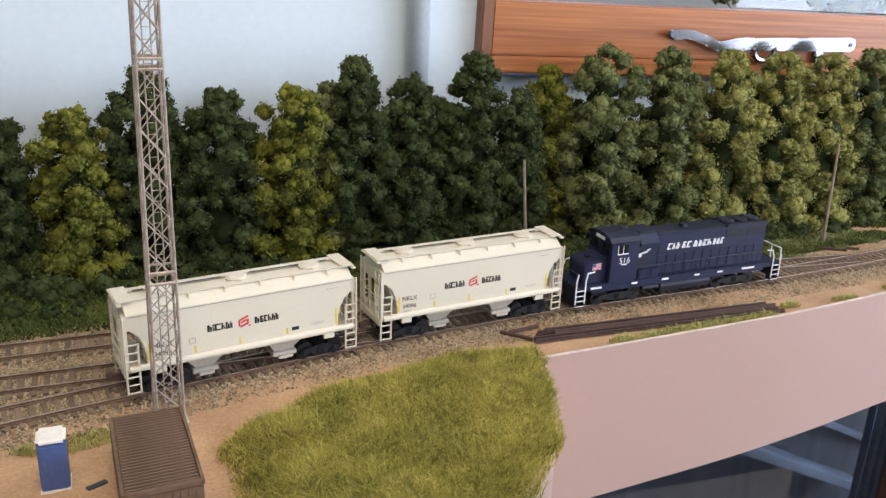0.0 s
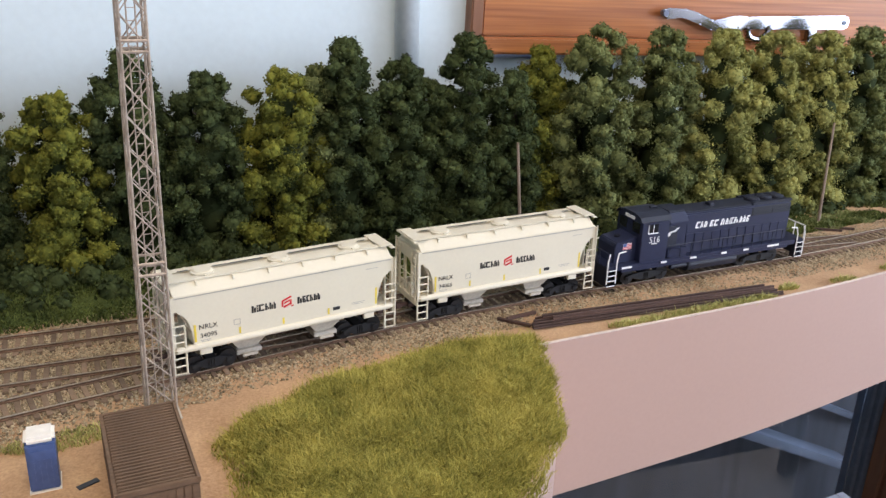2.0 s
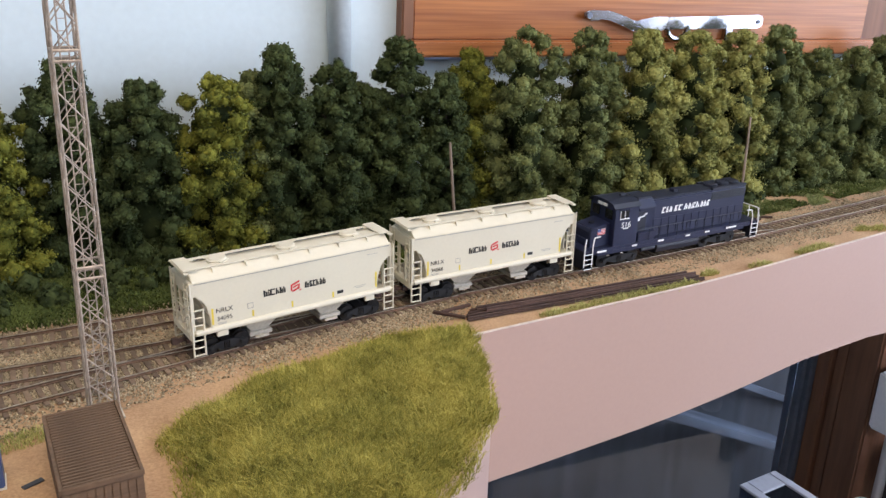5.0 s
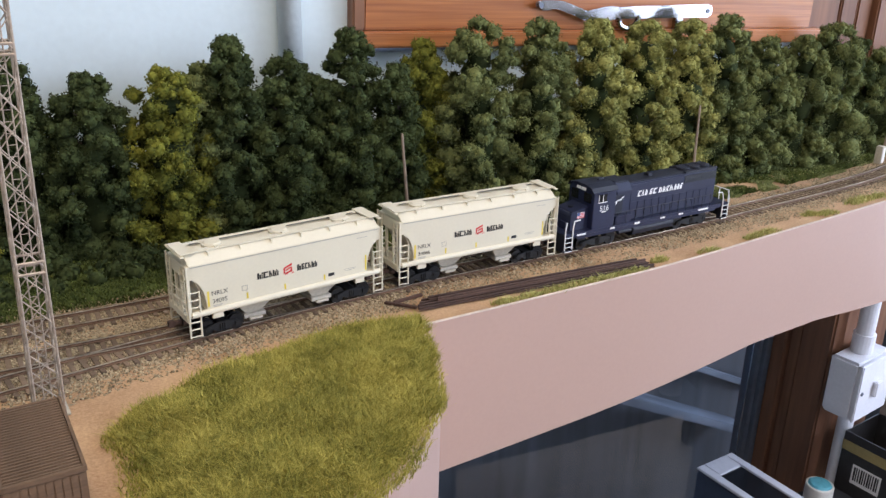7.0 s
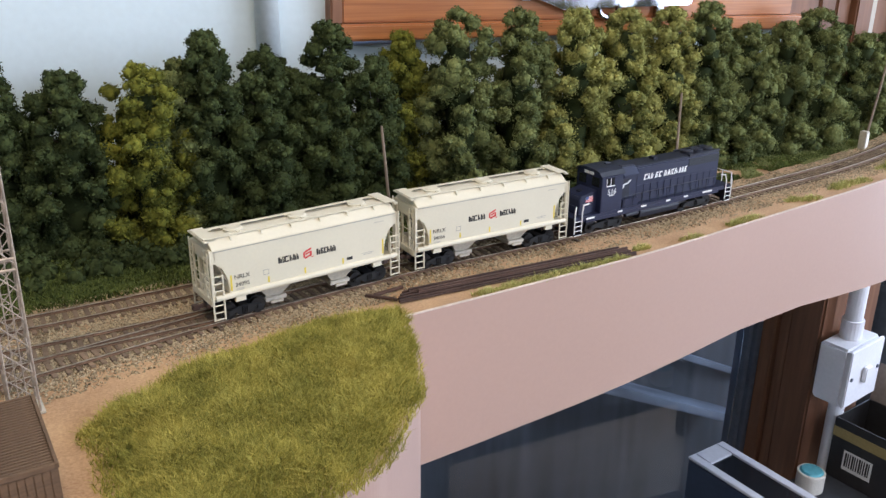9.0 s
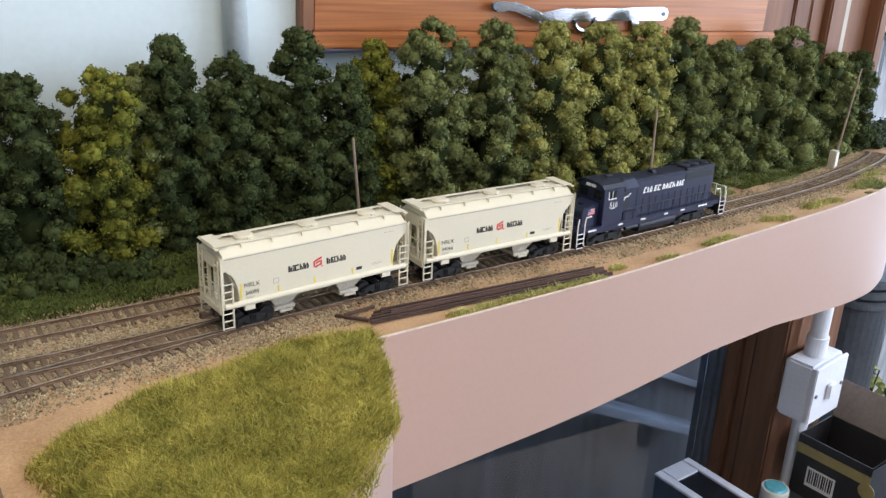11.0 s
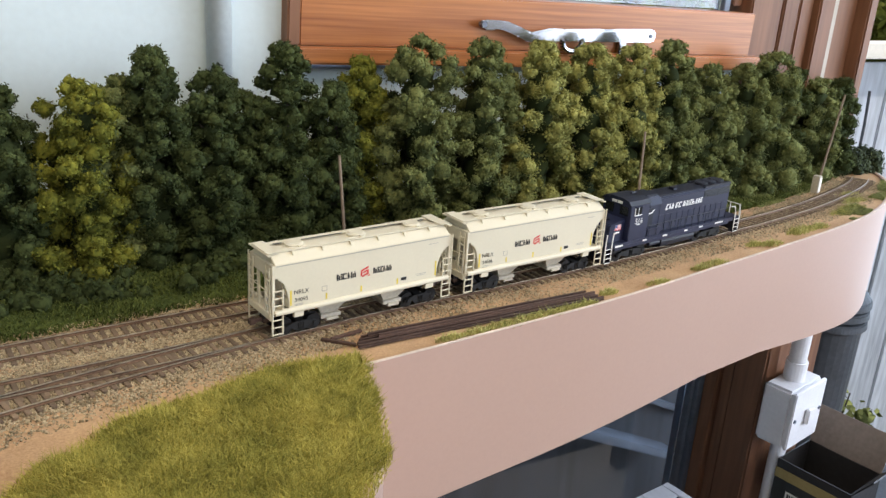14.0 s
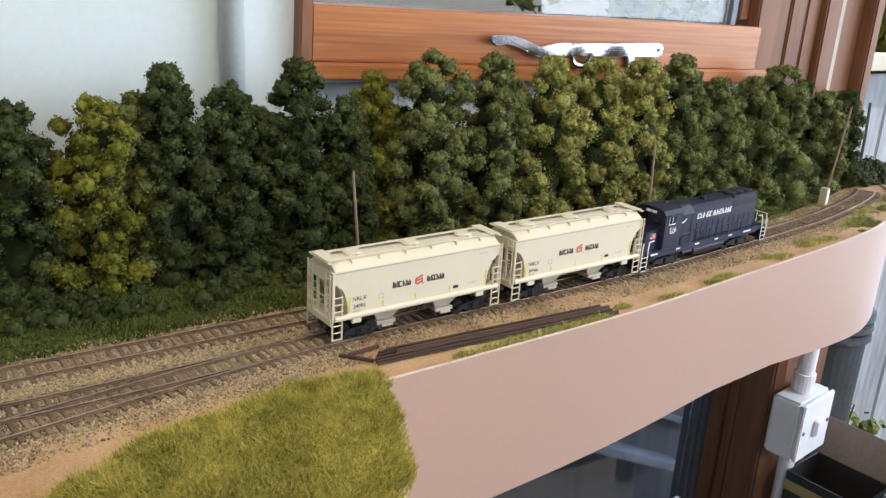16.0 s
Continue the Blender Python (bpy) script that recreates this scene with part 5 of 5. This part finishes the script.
CAR_A = to_length(hopper_car("34095", "cream covered hopper car with black and red lettering at the tail"), 1.02)
CAR_B = to_length(hopper_car("34066", "cream covered hopper car with lettering, coupled behind the locomotive"), 1.02)
LOCO = to_length(locomotive(), 1.01, 1.055)


# ---- wall fittings and clutter ----
bm = bmesh.new()
rod(bm, (-0.0605, 0.2342, -0.02), (-0.0605, 0.2342, 1.34), 0.0104, 24)
ob = part("wall_pipe", bm, M_PIPE, smooth=True)
tagged(ob, "pale blue painted vertical pipe on the wall", "pipe", kind="structure")


def window_stay():
    t = thing("window_stay", pose(0.184, 0.229, 0.1695, 0, 0, 0), "polished steel casement stay screwed to the window rail", "window stay")
    bm = bmesh.new()
    prism(bm, ((0.085, -0.010), (0.10, -0.0075), (0.219, -0.0085), (0.222, -0.005), (0.222, 0.003), (0.218, 0.0055), (0.10, 0.0045), (0.085, 0.0055), (0.060, 0.001), (0.045, 0.007), (0.030, 0.0115), (0.006, 0.0125), (0.0, 0.010), (0.0, 0.006), (0.006, 0.004), (0.026, 0.0035), (0.045, -0.003), (0.058, -0.0085)), "y", -0.006, -0.001)
    part("arm", bm, M_CHROME, t, "shining steel arm", 0.0022)
    bm = bmesh.new()
    for i in range(16):
        a0, a1 = math.radians(-200 + i * 14), math.radians(-200 + (i + 1) * 14)
        rod(bm, (0.112 + 0.0125 * math.cos(a0), -0.004, -0.008 + 0.0095 * math.sin(a0)), (0.112 + 0.0125 * math.cos(a1), -0.004, -0.008 + 0.0095 * math.sin(a1)), 0.0032, 8)
    part("hook", bm, M_CHROME, t, "dark curved steel hook")
    each("bracket", [(0.010, 0.022, 0.0, 0.009, 0.002, 0.010), (0.176, 0.186, -0.002, 0.009, -0.0235, -0.0085)], M_CHROME, t, bevel=0.001)
    for x, y0, y1, z, r in ((0.005, -0.0068, 0.0, 0.008, 0.003), (0.214, -0.0072, -0.006, -0.0015, 0.0022)):
        bm = bmesh.new()
        rod(bm, (x, y0, z), (x, y1, z), r, 12)
        part("rivet", bm, M_FRAME_GREY, t)


window_stay()

jb = thing("switch_box", pose(0.760, 0.2435, -0.362, 0, 0, 12), "white surface-mounted switch box with conduit on the post", "switch box")
boxes("box_body", [(-0.045, 0.045, -0.044, 0.0, -0.046, 0.046)], M_PLASTIC, jb, bevel=0.004)
boxes("cover", [(-0.0445, 0.0445, -0.050, -0.0442, -0.0455, 0.0455)], M_PLASTIC, jb, bevel=0.0015)
boxes("rocker", [(-0.008, 0.010, -0.057, -0.0502, -0.012, 0.012)], M_PLASTIC, jb, "white rocker switch", 0.0015)
for x in (-0.036, 0.036):
    bm = bmesh.new()
    rod(bm, (x, -0.0515, 0), (x, -0.0498, 0), 0.003, 10)
    part("screw", bm, M_FRAME_GREY, jb)
bm = bmesh.new()
rod(bm, (0.0, -0.020, 0.0462), (0.0, -0.020, 0.075), 0.0155, 20)
rod(bm, (0.0, -0.020, 0.075), (0.0, -0.020, 0.27), 0.0125, 20)
part("conduit", bm, M_PLASTIC, jb, "white plastic conduit", smooth=False)
bm = bmesh.new()
rod(bm, (0.0, -0.020, -0.55), (0.0, -0.020, -0.0462), 0.0115, 20)
part("lower_conduit", bm, M_PLASTIC, jb)

bench = thing("bench", pose(0, 0, 0), "dark bench top under the layout", "bench")
# bench colour has the shade below the layout put in
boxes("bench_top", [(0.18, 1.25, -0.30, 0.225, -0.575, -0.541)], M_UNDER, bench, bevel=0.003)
for x in (0.22, 1.18):
    for y in (-0.27, 0.19):
        boxes("bench_leg", [(x, x + 0.04, y, y + 0.03, FLOOR_Z, -0.5755)], M_UNDER, bench)


def window_carton():
    t = thing("window_carton", pose(0.540, 0.080, -0.540, 0, 0, -82), "dark blue carton with grey lid and a clear window", "carton")
    boxes("carton_body", [(-0.15, 0.15, -0.035, 0.035, 0, 0.095)], M_NAVYCARD, t, "dark blue sides", 0.002)
    each("lid_border", [(-0.1505, 0.1505, -0.0355, -0.022, 0.0952, 0.099), (-0.1505, 0.1505, 0.022, 0.0355, 0.0952, 0.099), (-0.1505, -0.122, -0.0218, 0.0218, 0.0952, 0.099), (0.122, 0.1505, -0.0218, 0.0218, 0.0952, 0.099)], M_GREYCARD, t, "silver grey lid border", 0.001)
    boxes("lid_window", [(-0.122, 0.122, -0.022, 0.022, 0.0954, 0.0966)], M_WINDOW_DARK, t, "dark clear window")


window_carton()


def open_carton():
    t = thing("open_carton", pose(0.806, 0.164, -0.540, 0, 0, -80), "open black carton with gold stripe and barcode label", "carton")
    w, d, h = 0.056, 0.045, 0.100
    each("carton_side", [(-w, w, -d, -d + 0.002, 0, h), (-w, w, d - 0.002, d, 0, h), (-w, -w + 0.002, -d + 0.0022, d - 0.0022, 0, h), (w - 0.002, w, -d + 0.0022, d - 0.0022, 0, h)], M_CARD, t, "black printed sides")
    boxes("carton_base", [(-w + 0.003, w - 0.003, -d + 0.003, d - 0.003, 0.0, 0.04)], M_CARD, t)
    ob = boxes("flap", [(-w, w, -0.001, 0.001, 0, 0.060)], M_CARD_IN, t, "raised grey-brown lid flap", 0.0004)
    ob.matrix_basis = pose(0, d, h, -12, 0, 0)
    ob = boxes("side_flap", [(-0.001, 0.001, -0.05, 0.05, 0, 0.045)], M_CARD, t, "torn side flap", 0.0004)
    ob.matrix_basis = pose(w, 0, h, 0, 35, 0)
    boxes("stripe", [(-w - 0.0004, w, -d - 0.0006, -d - 0.0002, h - 0.030, h - 0.014), (-w - 0.0006, -w - 0.0002, -d, d, h - 0.030, h - 0.014)], M_GOLD, t, "dull gold printed stripe")
    boxes("barcode_label", [(-0.034, 0.010, -d - 0.0009, -d - 0.0003, 0.022, 0.054)], M_WHITE, t, "white barcode label")
    boxes("barcode", [(-0.031 + k * 0.0036, -0.0292 + k * 0.0036 + 0.0008 * (k % 3 == 0), -d - 0.0013, -d - 0.001, 0.028, 0.051) for k in range(11)], M_INK, t)
    bm = bmesh.new()
    rod(bm, (0.054, -d - 0.0012, 0.062), (0.054, -d - 0.0002, 0.062), 0.012, 20)
    part("badge", bm, M_GOLD, t, "round gold badge")


open_carton()
bm = bmesh.new()
rod(bm, (0, 0, 0), (0, 0, 0.030), 0.020, 24)
ob = part("paint_tin", bm, M_OFFWHITE, None, "", 0.001)
ob.matrix_world = pose(0.700, 0.195, -0.540)
tagged(ob, "small white and turquoise tin behind the carton", "tin")
bm = bmesh.new()
rod(bm, (0, 0, 0.0), (0, 0, 0.0025), 0.017, 24, 0.014)
part("tin_lid", bm, material("turquoise_print", (0.12, 0.42, 0.50), 0.4), ob, "turquoise lid").location.z = 0.0302

drum = thing("water_butt", pose(1.41, 0.62, -1.45), "dark grey plastic water butt outside the window", "water butt")
bm = bmesh.new()
rod(bm, (0, 0, 0), (0, 0, 0.95), 0.066, 28, 0.070)
part("butt_body", bm, M_DRUM, drum, smooth=False)
bm = bmesh.new()
for z in (0.95, 0.975, 1.0):
    rod(bm, (0, 0, z), (0, 0, z + 0.018), 0.080, 28, 0.077)
part("butt_rim", bm, M_DRUM, drum, bevel=0.003)
bm = bmesh.new()
rod(bm, (0, 0, 1.019), (0, 0, 1.035), 0.074, 28, 0.062)
part("butt_lid", bm, M_DRUM, drum)

bm = bmesh.new()
last = None
for k in range(15):
    p = (1.86 + 0.012 * math.sin(k * 0.9), 0.955, -0.05 - k * 0.09)
    if last:
        rod(bm, last, p, 0.004, 6)
    last = p
ob = part("hanging_cable", bm, M_DRUM)
tagged(ob, "thin dark cable hanging on the fence", "cable")
bm = bmesh.new()
rod(bm, (1.62, 0.93, -1.5), (1.50, 0.93, 0.0), 0.022, 14)
ob = part("drain_pipe", bm, M_OFFWHITE)
tagged(ob, "pale slanting pipe standing against the fence", "pipe")

prng = np.random.default_rng(21)
plant = thing("garden_plant", pose(1.72, 0.80, -1.5), "leafy green garden plant outside by the fence", "plant")
bm = bmesh.new()
for k in range(9):
    a = k * 0.7
    rod(bm, (0, 0, 0), (0.09 * math.cos(a), 0.06 * math.sin(a), 0.42 + 0.03 * k), 0.006, 6, 0.002)
part("stem", bm, M_BARK, plant)
ob = new("foliage", crown_mesh("foliage", [(*(prng.normal(size=3) * (0.09, 0.06, 0.16) + (0, 0, 0.5)), 0.035) for k in range(40)], LEAF["mid"], 0.016, 4, prng))
ob.parent = plant
shrub = thing("shrub", pose(2.5, 1.9, -1.5), "sunlit green shrub behind the fence", "shrub")
bm = bmesh.new()
rod(bm, (0, 0, 0), (0, 0, 1.5), 0.03, 8, 0.01)
part("stem", bm, M_BARK, shrub)
ob = new("foliage", crown_mesh("foliage", [(*(prng.normal(size=3) * (0.5, 0.12, 0.22) + (0, 0, 1.75)), 0.09) for k in range(60)], LEAF["yellow"], 0.03, 3, prng))
ob.parent = shrub


# ---- moving things ----
def motions():
    speed, s_b = 0.01492, TRAIN_LINE.s_of_x(-0.084)
    times = [0.5 * k for k in range(33)]
    for car, offset, pivot in ((CAR_A, (-0.1610, -0.1535), 0.0474), (CAR_B, (-0.0025, -0.0015), 0.0474), (LOCO, (0.1750, 0.1640), 0.0550)):
        rows = []
        for t in times:
            s = s_b + offset[0] + (offset[1] - offset[0]) * t / 16 + speed * t  # the slack runs in
            p, q = TRAIN_LINE.at(s - pivot), TRAIN_LINE.at(s + pivot)
            c = (p + q) / 2
            rows.append((t, pose(c[0], c[1], RAIL_Z, 0, 0, math.degrees(math.atan2(q[1] - p[1], q[0] - p[0])))))
        walk(car, rows)
    for wheel, r in WHEELS:
        x = wheel.location.x
        walk(wheel, [(t, pose(x, 0, r, 0, math.degrees(speed * t / r), 0)) for t in times])


motions()
